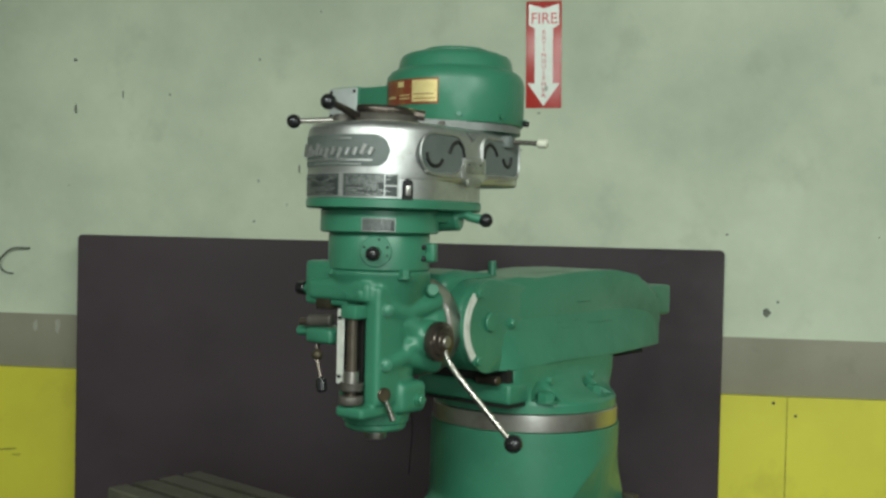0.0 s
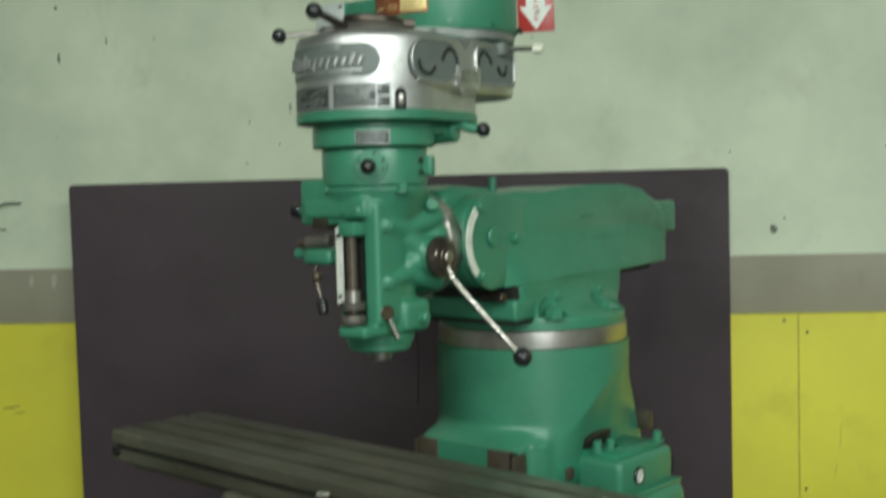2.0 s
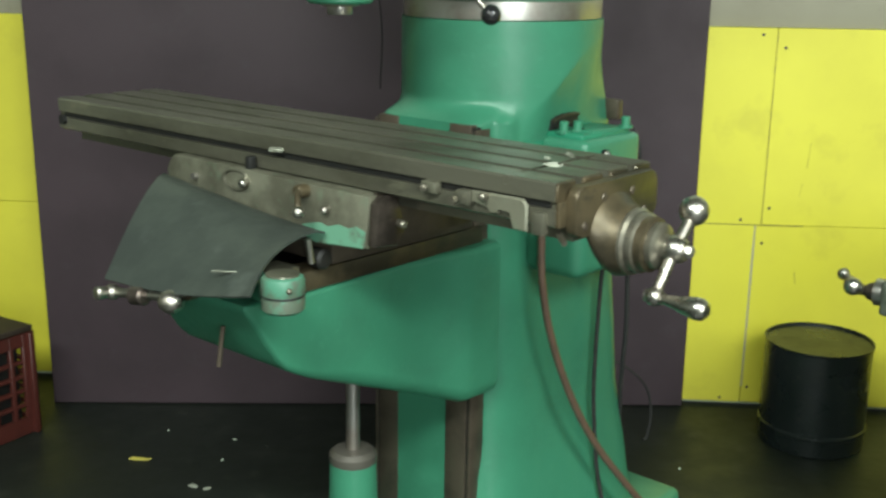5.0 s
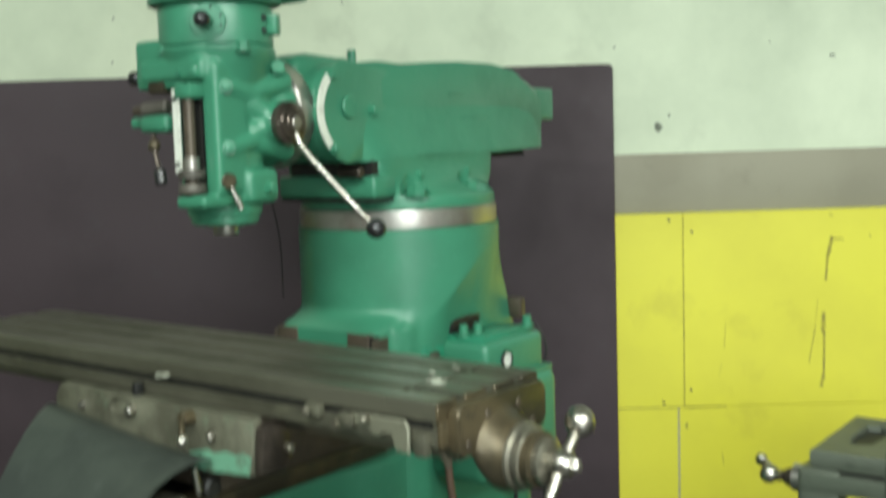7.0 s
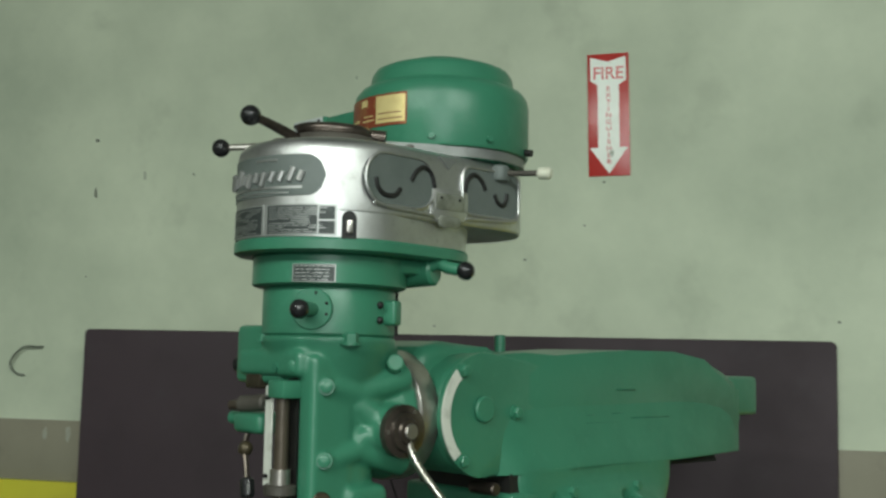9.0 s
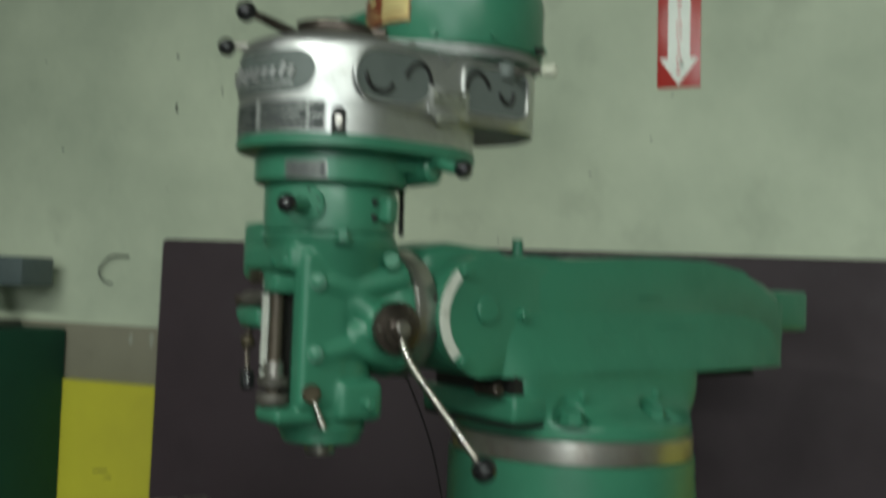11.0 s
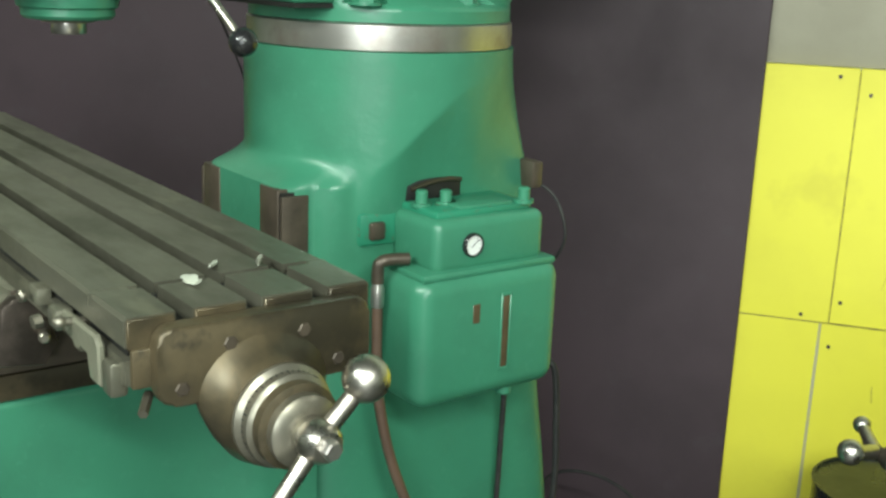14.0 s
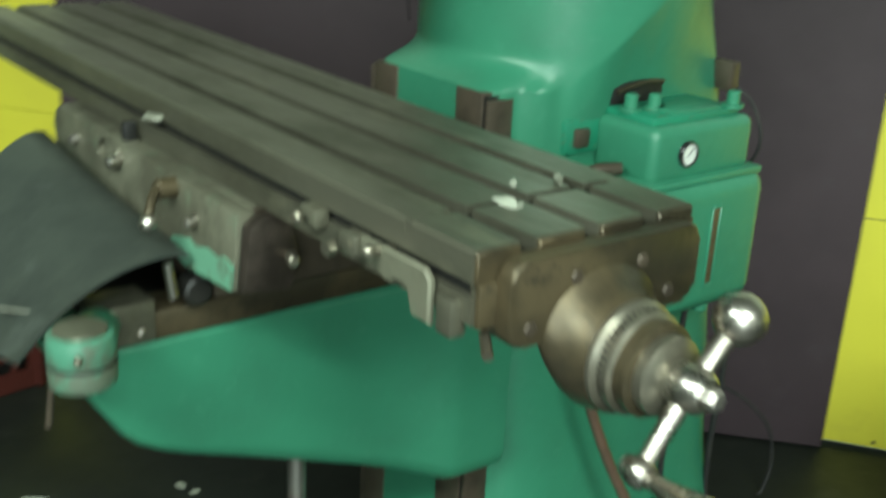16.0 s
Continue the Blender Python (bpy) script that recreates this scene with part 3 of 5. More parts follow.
# the lower flanks of the ram swell out until they stand flush with the turret
skirt = []
for y, x in ((-0.238, 0.086), (-0.230, 0.0925), (-0.220, 0.0985), (-0.208, 0.1045), (-0.194, 0.1095), (-0.178, 0.1130), (-0.155, 0.1145), (0.17, 0.1145), (0.21, 0.113), (0.28, 0.107), (0.36, 0.0985), (0.396, 0.094), (0.404, 0.090)):
    z0 = 1.2655 + 0.010 * max(0.0, (y + 0.1) / 0.5)
    half = [(x - 0.0006, z0), (x, z0 + 0.0006), (x, z0 + 0.004)]
    for k in range(1, 9):
        u = k / 8
        half.append((x + (0.0925 - x) * (0.35 * u + 0.65 * math.sin(u * math.pi / 2)) if x > 0.0925 else x, z0 + 0.004 + 0.105 * u))
    skirt.append([(px, y, pz) for px, pz in half] + [(-px, y, pz) for px, pz in reversed(half)])
H("ram_skirt", loft(B(), skirt), GREEN, ram)
cover = prism(B(), [(KY + 0.088 * math.cos(radians(a)), KZ + 0.088 * math.sin(radians(a))) for a in range(90, 271, 9)] + [(KY + 0.20, KZ - 0.060), (KY + 0.20, KZ + 0.060)], 0.09, 0.0985, "x", 0.003, 2)
for v in cover.verts:
    v.co.x -= 0.0075 * max(0.0, (v.co.y - KY) / 0.20)
H("knuckle_cover", cover, GREEN, ram)
t = B()
arc = [(KY + r * math.cos(radians(a)), KZ + r * math.sin(radians(a))) for r, seq in ((0.0875, range(134, 229, 6)), (0.0725, range(226, 133, -6))) for a in seq]
prism(t, arc, 0.0985, 0.1012, "x")
H("tilt_scale", t, SCALE, ram, "white engraved tilt scale")
for ry, rz in ((0.062, 52), (-0.062, -52)):
    H("knuckle_bolt", hexbolt(B(), (0.0995, KY - 0.048, KZ + ry * 1.0), (1, 0, 0), 0.0085, 0.009), GREEN, ram)
H("knuckle_bolt", hexbolt(B(), (0.0965, KY + 0.062, KZ + 0.002), (1, 0, 0), 0.009, 0.009), GREEN, ram)
H("pivot_plug", lathe(B(), [(0.0185, 0.0), (0.0185, 0.0025), (0.0165, 0.0045), (0, 0.0045)], 28, aim((0.0995, KY - 0.006, KZ + 0.008), (1, 0, 0))), GREEN, ram)
H("top_stud", rod(B(), (0.0, -0.125, 1.43), (0.0, -0.125, 1.468), 0.0085, seg=14, bev=0.001), GREEN, ram)
for y0, y1, z in ((-0.03, -0.008, 1.347), (0.032, 0.060, 1.349), (-0.034, 0.058, 1.335), (0.080, 0.182, 1.341), (0.045, 0.095, 1.386)):
    H("cast_mark", rbox(B(), 0.0925, 0.0985 if z < 1.345 else 0.0965, y0, y1, z - 0.0011, z + 0.0011, 0.0008, 1), GREEN_MARK, ram, "faint raised casting line")
H("adapter_hump", prism(B(), [(-0.335, 1.30), (-0.335, 1.425), (-0.32, 1.446), (-0.28, 1.455), (-0.2, 1.448), (-0.12, 1.435), (-0.12, 1.30)], -0.09, 0.045, "x", 0.02, 4), GREEN, ram)
H("swivel_disc", lathe(B(), [(0.086, 0.0), (0.0905, 0.003), (0.0905, 0.032), (0.088, 0.036)], 56, aim((0, -0.367, 1.350), (0, 1, 0))), STEEL, None, "ground steel head swivel disc")


# ---- head ----
SX, SY = 0.0, -0.458
MX, MY = 0.007, -0.265


def on_spindle(a, r, z):
    return Vector((SX + r * math.cos(radians(a)), SY + r * math.sin(radians(a)), z))


# main casting: quill body, neck to the swivel disc, side box and lower clamp
def body_ring(z, r, front=0.0, wide=0.0, back=0.0, n=64):
    ring = []
    for k in range(n):
        a = 2 * math.pi * k / n
        c, s = math.cos(a), math.sin(a)
        ring.append((SX + (r + wide) * c, SY + (r + (front if s < 0 else back)) * s, z))
    return ring


casting = B()
loft(casting, [body_ring(*q) for q in ((1.206, 0.060), (1.214, 0.064), (1.225, 0.066), (1.27, 0.064), (1.33, 0.063), (1.385, 0.066, 0, 0, 0.01),
                                          (1.415, 0.076, 0, 0.002, 0.025), (1.438, 0.086, 0, 0.002, 0.015), (1.45, 0.091, 0, 0, 0.0), (1.456, 0.091))])
neck = []
for y, rx, rz in ((-0.50, 0.052, 0.060), (-0.47, 0.062, 0.067), (-0.44, 0.065, 0.068), (-0.42, 0.069, 0.070), (-0.403, 0.076, 0.075), (-0.387, 0.084, 0.083), (-0.366, 0.088, 0.088)):
    neck.append([(rx * math.cos(2 * math.pi * k / 48), y, 1.348 + rz * math.sin(2 * math.pi * k / 48)) for k in range(48)])
loft(casting, neck)
rbox(casting, 0.032, 0.066, -0.529, -0.46, 1.226, 1.432, 0.008, 2)
rbox(casting, -0.095, 0.052, -0.542, -0.44, 1.402, 1.438, 0.008, 2)
for z in (1.391, 1.298):
    rod(casting, (0.03, -0.49, z), (0.070, -0.510, z), 0.014, 0.0095)
    up = 1 if z > 1.348 else -1
    rod(casting, (0.050, -0.492, z), (0.057, -0.440, 1.346 + up * 0.034), 0.020, 0.018)
    rod(casting, (0.055, -0.452, 1.346 + up * 0.036), (0.064, -0.375, 1.348 + up * 0.056), 0.018, 0.022)
    rod(casting, (0.056, -0.452, 1.345 + up * 0.026), (0.068, -0.408, 1.336), 0.016, 0.026)
rod(casting, (0.0, -0.41, 1.340), (0.090, -0.408, 1.334), 0.045, 0.030)
rod(casting, (0.03, -0.48, 1.432), (0.040, -0.39, 1.415), 0.024, 0.018)
rbox(casting, -0.004, 0.06, -0.558, -0.44, 1.206, 1.227, 0.006, 2)
rbox(casting, 0.01, 0.076, -0.475, -0.405, 1.208, 1.264, 0.012, 3)
head = cast(H("head_casting", casting, GREEN), 0.003, 8)
H("side_box", rbox(B(), -0.108, 0.0, -0.535, -0.40, 1.392, 1.47, 0.008, 3), GREEN, head)
H("block_bolt", rod(B(), (0.0, -0.541, 1.414), (0.0, -0.5445, 1.414), 0.0065, seg=6), GREEN_MARK, head)
H("clamp_screw", hexbolt(B(), (0.078, -0.432, 1.232), (1, 0, 0), 0.009, 0.01), GREEN, head)
H("quill_collar", lathe(B(), [(0.050, 1.176), (0.054, 1.18), (0.054, 1.188), (0.058, 1.19), (0.06, 1.20), (0.06, 1.208)], 48, Matrix.Translation((SX, SY, 0))), GREEN, head)
H("spindle_nose", lathe(B(), [(0.0, 1.161), (0.019, 1.158), (0.0205, 1.160), (0.0205, 1.171), (0.03, 1.172), (0.036, 1.178)], 36, Matrix.Translation((SX, SY, 0))), STEEL, head, "worn steel spindle nose")
for a, z in ((-66, 1.416), (-37, 1.391), (-37, 1.298)):
    H("casting_bolt", hexbolt(B(), on_spindle(a, 0.0865 if z > 1.41 else 0.088, z), (math.cos(radians(a)), math.sin(radians(a)), 0), 0.0085, 0.007), GREEN, head)
H("neck_stud", rod(B(), (0.045, -0.385, 1.408), (0.086, -0.410, 1.424), 0.0118, seg=18, bev=0.002), GREEN, head)


# depth stop: screw, collars, block and white scale
stop = on_spindle(-76, 0.088, 0)
sxp, syp = stop.x, stop.y
# no slot is cut: a proud black block paints its shade
H("stop_slot_shade", rbox(B(), sxp - 0.034, sxp + 0.0105, -0.5285, -0.50, 1.228, 1.416), DARK, head, "flat black block painting the shaded slot behind the depth stop")
stopper = H("stop_screw", lathe(B(), [(0.009, 1.228), (0.009, 1.392)], 20, Matrix.Translation((sxp, syp, 0))), WAY, head, "threaded steel depth stop screw")
H("stop_nut", lathe(B(), [(0.019, 1.252), (0.021, 1.254), (0.021, 1.264), (0.019, 1.266), (0.012, 1.266)], 28, Matrix.Translation((sxp, syp, 0))), DULL, stopper)
H("stop_nut", lathe(B(), [(0.020, 1.229), (0.0215, 1.231), (0.0215, 1.242), (0.020, 1.244), (0.012, 1.244)], 28, Matrix.Translation((sxp, syp, 0))), DULL, stopper)
H("stop_sleeve", lathe(B(), [(0.0135, 1.266), (0.0135, 1.285)], 20, Matrix.Translation((sxp, syp, 0))), STEEL, stopper)
H("stop_block", rbox(B(), sxp - 0.017, sxp + 0.019, syp - 0.013, syp + 0.02, 1.375, 1.398, 0.003), GREEN, stopper)
H("depth_scale", rbox(B(), -0.0075, 0.0075, -0.0015, 0.0015, 1.262, 1.39, 0.0006, 1, m=Matrix.Translation((sxp - 0.0235, syp - 0.004, 0)) @ pose(0, 0, 0, 0, 0, 2)), SCALE, head, "white engraved depth scale")
for z in (1.275, 1.375):
    H("scale_screw", rod(B(), (sxp - 0.023, syp - 0.006, z), (sxp - 0.022, syp - 0.0095, z), 0.003, seg=10), DARK, head)

# feed controls on the far side of the casting
H("feed_shaft", rod(B(), (-0.08, -0.49, 1.416), (-0.15, -0.49, 1.416), 0.009, seg=16), GREEN, head)
H("feed_knob", rod(B(), (-0.148, -0.49, 1.416), (-0.17, -0.49, 1.416), 0.0125, seg=18, bev=0.003), BLACK, head, "black feed knob")
H("feed_bracket", rbox(B(), -0.095, -0.03, -0.545, -0.47, 1.325, 1.352, 0.008, 3), GREEN, head)
H("feed_arm", rod(B(), (-0.08, -0.51, 1.342), (-0.135, -0.52, 1.342), 0.009, seg=16, bev=0.001), GREEN, head)
H("feed_dial", rod(B(), (-0.05, -0.52, 1.366), (-0.098, -0.53, 1.362), 0.0115, seg=22, bev=0.003), DULL, head, "dull knurled feed dial")
H("feed_dial", rod(B(), (-0.09, -0.53, 1.362), (-0.114, -0.535, 1.360), 0.007, seg=14), WAY, head)
H("trip_rod", tube(B(), [(-0.072, -0.53, 1.335), (-0.068, -0.54, 1.31), (-0.055, -0.545, 1.28), (-0.046, -0.548, 1.262)], 0.0038, 8), HUB, head)
H("trip_collar", ball(B(), (-0.065, -0.541, 1.305), 0.010), BROWN, head)
H("trip_knob", rod(B(), (-0.048, -0.548, 1.268), (-0.042, -0.55, 1.243), 0.0095, seg=16, bev=0.003), BLACK, head)
H("trip_block", rbox(B(), -0.075, -0.04, -0.54, -0.5, 1.385, 1.405, 0.004), BROWN, head)

# quill feed hub and its long handle
hub = H("feed_hub", lathe(B(), [(0.031, 0.0), (0.035, 0.003), (0.035, 0.013), (0.027, 0.015), (0.025, 0.020), (0.018, 0.021), (0.016, 0.024), (0.0, 0.025)], 36, aim((0.093, -0.408, 1.334), (1, 0, 0))), HUB, None, "browned quill feed hub")
H("hub_screw", rod(B(), (0.115, -0.408, 1.334), (0.121, -0.408, 1.334), 0.0105, seg=20, bev=0.0015), STEEL, hub)
for a in (60, 180, 300):
    H("hub_pin", rod(B(), (0.104, -0.408 + 0.030 * math.cos(radians(a)), 1.334 + 0.030 * math.sin(radians(a))), (0.108, -0.408 + 0.030 * math.cos(radians(a)), 1.334 + 0.027 * math.sin(radians(a))), 0.003, seg=8), STEEL, hub)
handle = H("quill_handle", tube(B(), [(0.112, -0.407, 1.322), (0.117, -0.404, 1.304), (0.132, -0.396, 1.279), (0.163, -0.378, 1.237), (0.189, -0.362, 1.202), (0.213, -0.349, 1.171)], 0.0052, 12, 6, 0.0052), CHROME, None, "bent chrome quill feed handle")
H("handle_knob", ball(B(), (0.221, -0.346, 1.163), 0.0165), BLACK, handle, "black ball knob")
H("quill_lock", rod(B(), (0.052, -0.506, 1.247), (0.072, -0.514, 1.247), 0.0125, seg=20, bev=0.002), BROWN, None, "browned quill lock")
H("lock_lever", rod(B(), (0.068, -0.512, 1.245), (0.078, -0.498, 1.203), 0.0035, 0.0055, seg=12, bev=0.001), CHROME, None, "chrome quill lock lever")

# upper quill housing with its dial
T = Matrix.Translation((SX, SY, 0))
upper = H("speed_housing", lathe(B(), [(0.084, 1.454), (0.0895, 1.459), (0.0898, 1.516), (0.0875, 1.521)], 64, T), GREEN)
H("collar", lathe(B(), [(0.10, 1.5205), (0.1045, 1.523), (0.1045, 1.558), (0.101, 1.562)], 64, T), GREEN, upper)
da = -51
dn = (math.cos(radians(da)), math.sin(radians(da)), 0)
H("dial_disc", lathe(B(), [(0.027, -0.012), (0.027, 0.0015), (0.0255, 0.003), (0.0, 0.003)], 40, aim(on_spindle(da, 0.0895, 1.490), dn)), GREEN, upper)
for k in (20, 75, -20, 160):
    c = aim(on_spindle(da, 0.0924, 1.490), dn) @ Vector((0.021 * math.cos(radians(k)), 0.021 * math.sin(radians(k)), 0.0))
    H("dial_dot", ball(B(), c, 0.0022, 10), DARK, upper)
arm = H("dial_crank", rod(B(), on_spindle(da, 0.09, 1.489), on_spindle(da - 2, 0.125, 1.488), 0.0095, seg=16), GREEN, upper)
H("crank_knob", ball(B(), (SX + 0.090, SY - 0.113, 1.487), 0.0125), BLACK, arm, "black ball knob")
H("hinge_lug", rbox(B(), -0.008, 0.012, -0.011, 0.011, 1.472, 1.505, 0.004, 3, m=T @ pose(0, 0, 0, 0, 0, 24) @ Matrix.Translation((0.093, 0, 0))), GREEN, upper)
for z in (1.478, 1.498):
    H("lug_screw", ball(B(), on_spindle(10, 0.091, z), 0.005, 12), DARK, upper)
H("seat_nut", hexbolt(B(), on_spindle(-18, 0.088, 1.446), (0, 0, 1), 0.011, 0.015), GREEN, upper)
H("seat_nut", hexbolt(B(), on_spindle(-115, 0.088, 1.450), (0, 0, 1), 0.006, 0.008), GREEN, upper)
plate = B()
arc_plate(plate, SX, SY, 0.1045, -64, -33, 1.5235, 1.5465, 0.001)
small_plate = H("maker_plate", plate, PLATE, upper, "small dark etched plate with unreadable lines")
field = B()
arc_plate(field, SX, SY, 0.1053, -63.2, -33.8, 1.5243, 1.5457, 0.0004)
H("plate_field", field, PLATE_DARK, small_plate)
ink = B()
rg = random.Random(5)
for k in range(5):
    a, z = -62, 1.5262 + 0.0044 * k
    while a < -37:
        w = rg.uniform(1.5, 5.0)
        arc_plate(ink, SX, SY, 0.1056, a, a + w, z - 0.0005, z + 0.0005, 0.0004, 2)
        a += w + rg.uniform(0.6, 1.6)
H("text_bar", ink, PLATE, small_plate)

# gear lever under the belt housing
H("lever_boss", rod(B(), (0.055, -0.37, 1.545), (0.10, -0.355, 1.548), 0.02, seg=20, bev=0.004), GREEN, upper)
lever = H("range_lever", tube(B(), [(0.095, -0.365, 1.552), (0.108, -0.357, 1.557), (0.122, -0.352, 1.552), (0.142, -0.345, 1.548)], 0.0085, 12), GREEN, upper)
H("lever_knob", ball(B(), (0.147, -0.343, 1.547), 0.0125), BLACK, lever, "black ball knob")
H("flange_shadow_plate", rbox(B(), -0.09, 0.095, -0.44, -0.345, 1.54, 1.563, 0.01, 2), GREEN, upper)


# ---- belt housing ----
def hull(x0, y0, r0, x1, y1, r1, n=40):
    """Outline round two circles, the second one further back."""
    d = Vector((x1 - x0, y1 - y0))
    base, off = math.atan2(d.y, d.x), math.acos(max(-1, min(1, (r0 - r1) / d.length)))
    out = []
    for k in range(n + 1):
        a = base - off + (2 * off) * k / n
        out.append((x1 + r1 * math.cos(a), y1 + r1 * math.sin(a)))
    for k in range(n + 1):
        a = base + off + (2 * math.pi - 2 * off) * k / n
        out.append((x0 + r0 * math.cos(a), y0 + r0 * math.sin(a)))
    return out


def hull_solid(b, levels):
    return loft(b, [[(x, y, z) for x, y in hull(SX, SY, r0, bx, by, r1)] for r0, bx, by, r1, z in levels])


lower = (0.004, -0.362, 0.112)
H("housing_flange", hull_solid(B(), [(0.1265, *lower[:2], 0.1115, 1.5615), (0.1305, *lower[:2], 0.1155, 1.564), (0.1305, *lower[:2], 0.1155, 1.576), (0.128, *lower[:2], 0.113, 1.579)]), GREEN)
housing = H("belt_housing", hull_solid(B(), [(0.1275, *lower[:2], 0.1125, 1.578), (0.1285, *lower[:2], 0.1135, 1.60), (0.1285, *lower[:2], 0.1135, 1.63)]), SILVER, None, "polished cast aluminium belt housing")
H("housing_top", hull_solid(B(), [(0.1275, MX, MY, 0.1175, 1.611), (0.1285, MX, MY, 0.119, 1.6125), (0.1287, MX, MY, 0.120, 1.615), (0.1287, MX, MY, 0.120, 1.690), (0.127, MX, MY, 0.119, 1.698), (0.122, MX, MY, 0.114, 1.7045), (0.112, MX, MY, 0.104, 1.7085)]), SILVER, housing)

# dark pockets with slots and a latch on the side of the housing
def side_shape(pts, x, thick, b, bev=0.0):
    return prism(b, pts, x, x + thick, "x", bev, 2)


def round_rect(y0, y1, z0, z1, r, n=5):
    out = []
    for cy, cz, a0 in ((y1 - r, z0 + r, -90), (y1 - r, z1 - r, 0), (y0 + r, z1 - r, 90), (y0 + r, z0 + r, 180)):
        out += [(cy + r * math.cos(radians(a0 + 90 * k / n)), cz + r * math.sin(radians(a0 + 90 * k / n))) for k in range(n + 1)]
    return out


# the side of the housing leans a little towards the motor
lean = math.degrees(math.asin((0.1287 - 0.120 - MX) / (MY - SY)))
SIDE = HD @ Matrix.Translation((0.1287, SY, 0)) @ pose(0, 0, 0, 0, 0, lean)


def Sd(name, b, material, parent, label=""):
    return part(name, b, material, parent, label, m=SIDE)


o = -SY
for k, (pts, rim_r) in enumerate((([(y + o, z) for y, z in round_rect(-0.505, -0.386, 1.624, 1.692, 0.033)], 0), ([(y + o, z) for y, z in round_rect(-0.335, -0.222, 1.627, 1.693, 0.016)], 0))):
    pocket = Sd("belt_pocket", side_shape(pts, -0.004, 0.0052, B()), GREY_ENAMEL, housing, "dark grey enamelled pocket")
    Sd("pocket_rim", tube(B(), [(0.0015, y, z) for y, z in pts] + [(0.0015, *pts[0])], 0.0022, 8, 1), SILVER, pocket)
for pts in ([(-0.488, 1.658), (-0.484, 1.645), (-0.472, 1.637), (-0.456, 1.638), (-0.446, 1.648)], [(-0.428, 1.660), (-0.419, 1.674), (-0.405, 1.681), (-0.392, 1.673), (-0.386, 1.655)],
            [(-0.331, 1.656), (-0.325, 1.674), (-0.312, 1.683), (-0.298, 1.676), (-0.290, 1.664)], [(-0.272, 1.660), (-0.266, 1.650), (-0.255, 1.646), (-0.249, 1.653), (-0.247, 1.664)]):
    Sd("belt_slot", tube(B(), [(0.0008, y + o, z) for y, z in pts], 0.0036, 8, 4), DARK, housing, "black curved slot")
latch = Sd("latch", side_shape([(y + o, z) for y, z in round_rect(-0.391, -0.325, 1.615, 1.657, 0.004)], -0.002, 0.0048, B(), 0.0016), SILVER, housing, "cast latch between the pockets")
Sd("latch_plate", side_shape([(y + o, z) for y, z in round_rect(-0.384, -0.332, 1.628, 1.650, 0.0015)], 0.0024, 0.0018, B(), 0.0006), LATCH, latch, "olive stamped latch plate")
for ly in (-0.376, -0.342):
    Sd("rivet", lathe(B(), [(0.0022, 0.0), (0.0018, 0.0012), (0.0, 0.0016)], 10, aim((0.0042, ly + o, 1.644), (1, 0, 0))), DARK, latch)
Sd("latch_foot", side_shape([(y + o, z) for y, z in round_rect(-0.379, -0.339, 1.605, 1.620, 0.006)], 0.0, 0.0042, B(), 0.0012), LATCH, latch)
Sd("rib", tube(B(), [(0.0015, y + o, z) for y, z in ((-0.49, 1.626), (-0.46, 1.6215), (-0.40, 1.619), (-0.388, 1.619))], 0.0026, 8), SILVER, housing)
Sd("rib", tube(B(), [(0.0015, y + o, z) for y, z in ((-0.329, 1.619), (-0.29, 1.6215), (-0.24, 1.624), (-0.225, 1.630))], 0.0026, 8), SILVER, housing)
Sd("notch", prism(B(), [(-0.379 + o, 1.7), (-0.345 + o, 1.7), (-0.362 + o, 1.684)], -0.002, 0.0018, "x"), SILVER_DARK, housing)

# oval badge, rating plates and the slot with its small lever
badge = B()
arc_plate(badge, SX, SY, 0.1287, -139, -41, 1.631, 1.684, 0.0014, 40, True)
badge = H("oval_badge", badge, GREY_ENAMEL, housing, "grey oval badge with raised silver swashes")
swash = B()
for a0, a1, z0, z1 in ((-126, -54, 1.640, 1.643), (-108, -62, 1.634, 1.6355), (-86, -70, 1.676, 1.6785)):
    arc_plate(swash, SX, SY, 0.1300, a0, a1, z0, z1, 0.0012, 10)
for k, (low, high) in enumerate(((0, 20), (0, 12), (0, 17), (0, 12), (0, 19), (0, 12), (-5, 12), (0, 12), (-5, 12), (0, 12), (0, 12), (0, 17), (0, 12))):
    a = -128 + 6.0 * k
    tube(swash, [on_spindle(a + 0.18 * h, 0.1316, 1.650 + 0.001 * h) for h in (low, (low + high) / 2, high)], 0.0042, 8, 2)
H("swash", swash, SILVER, badge, "raised silver flourish")
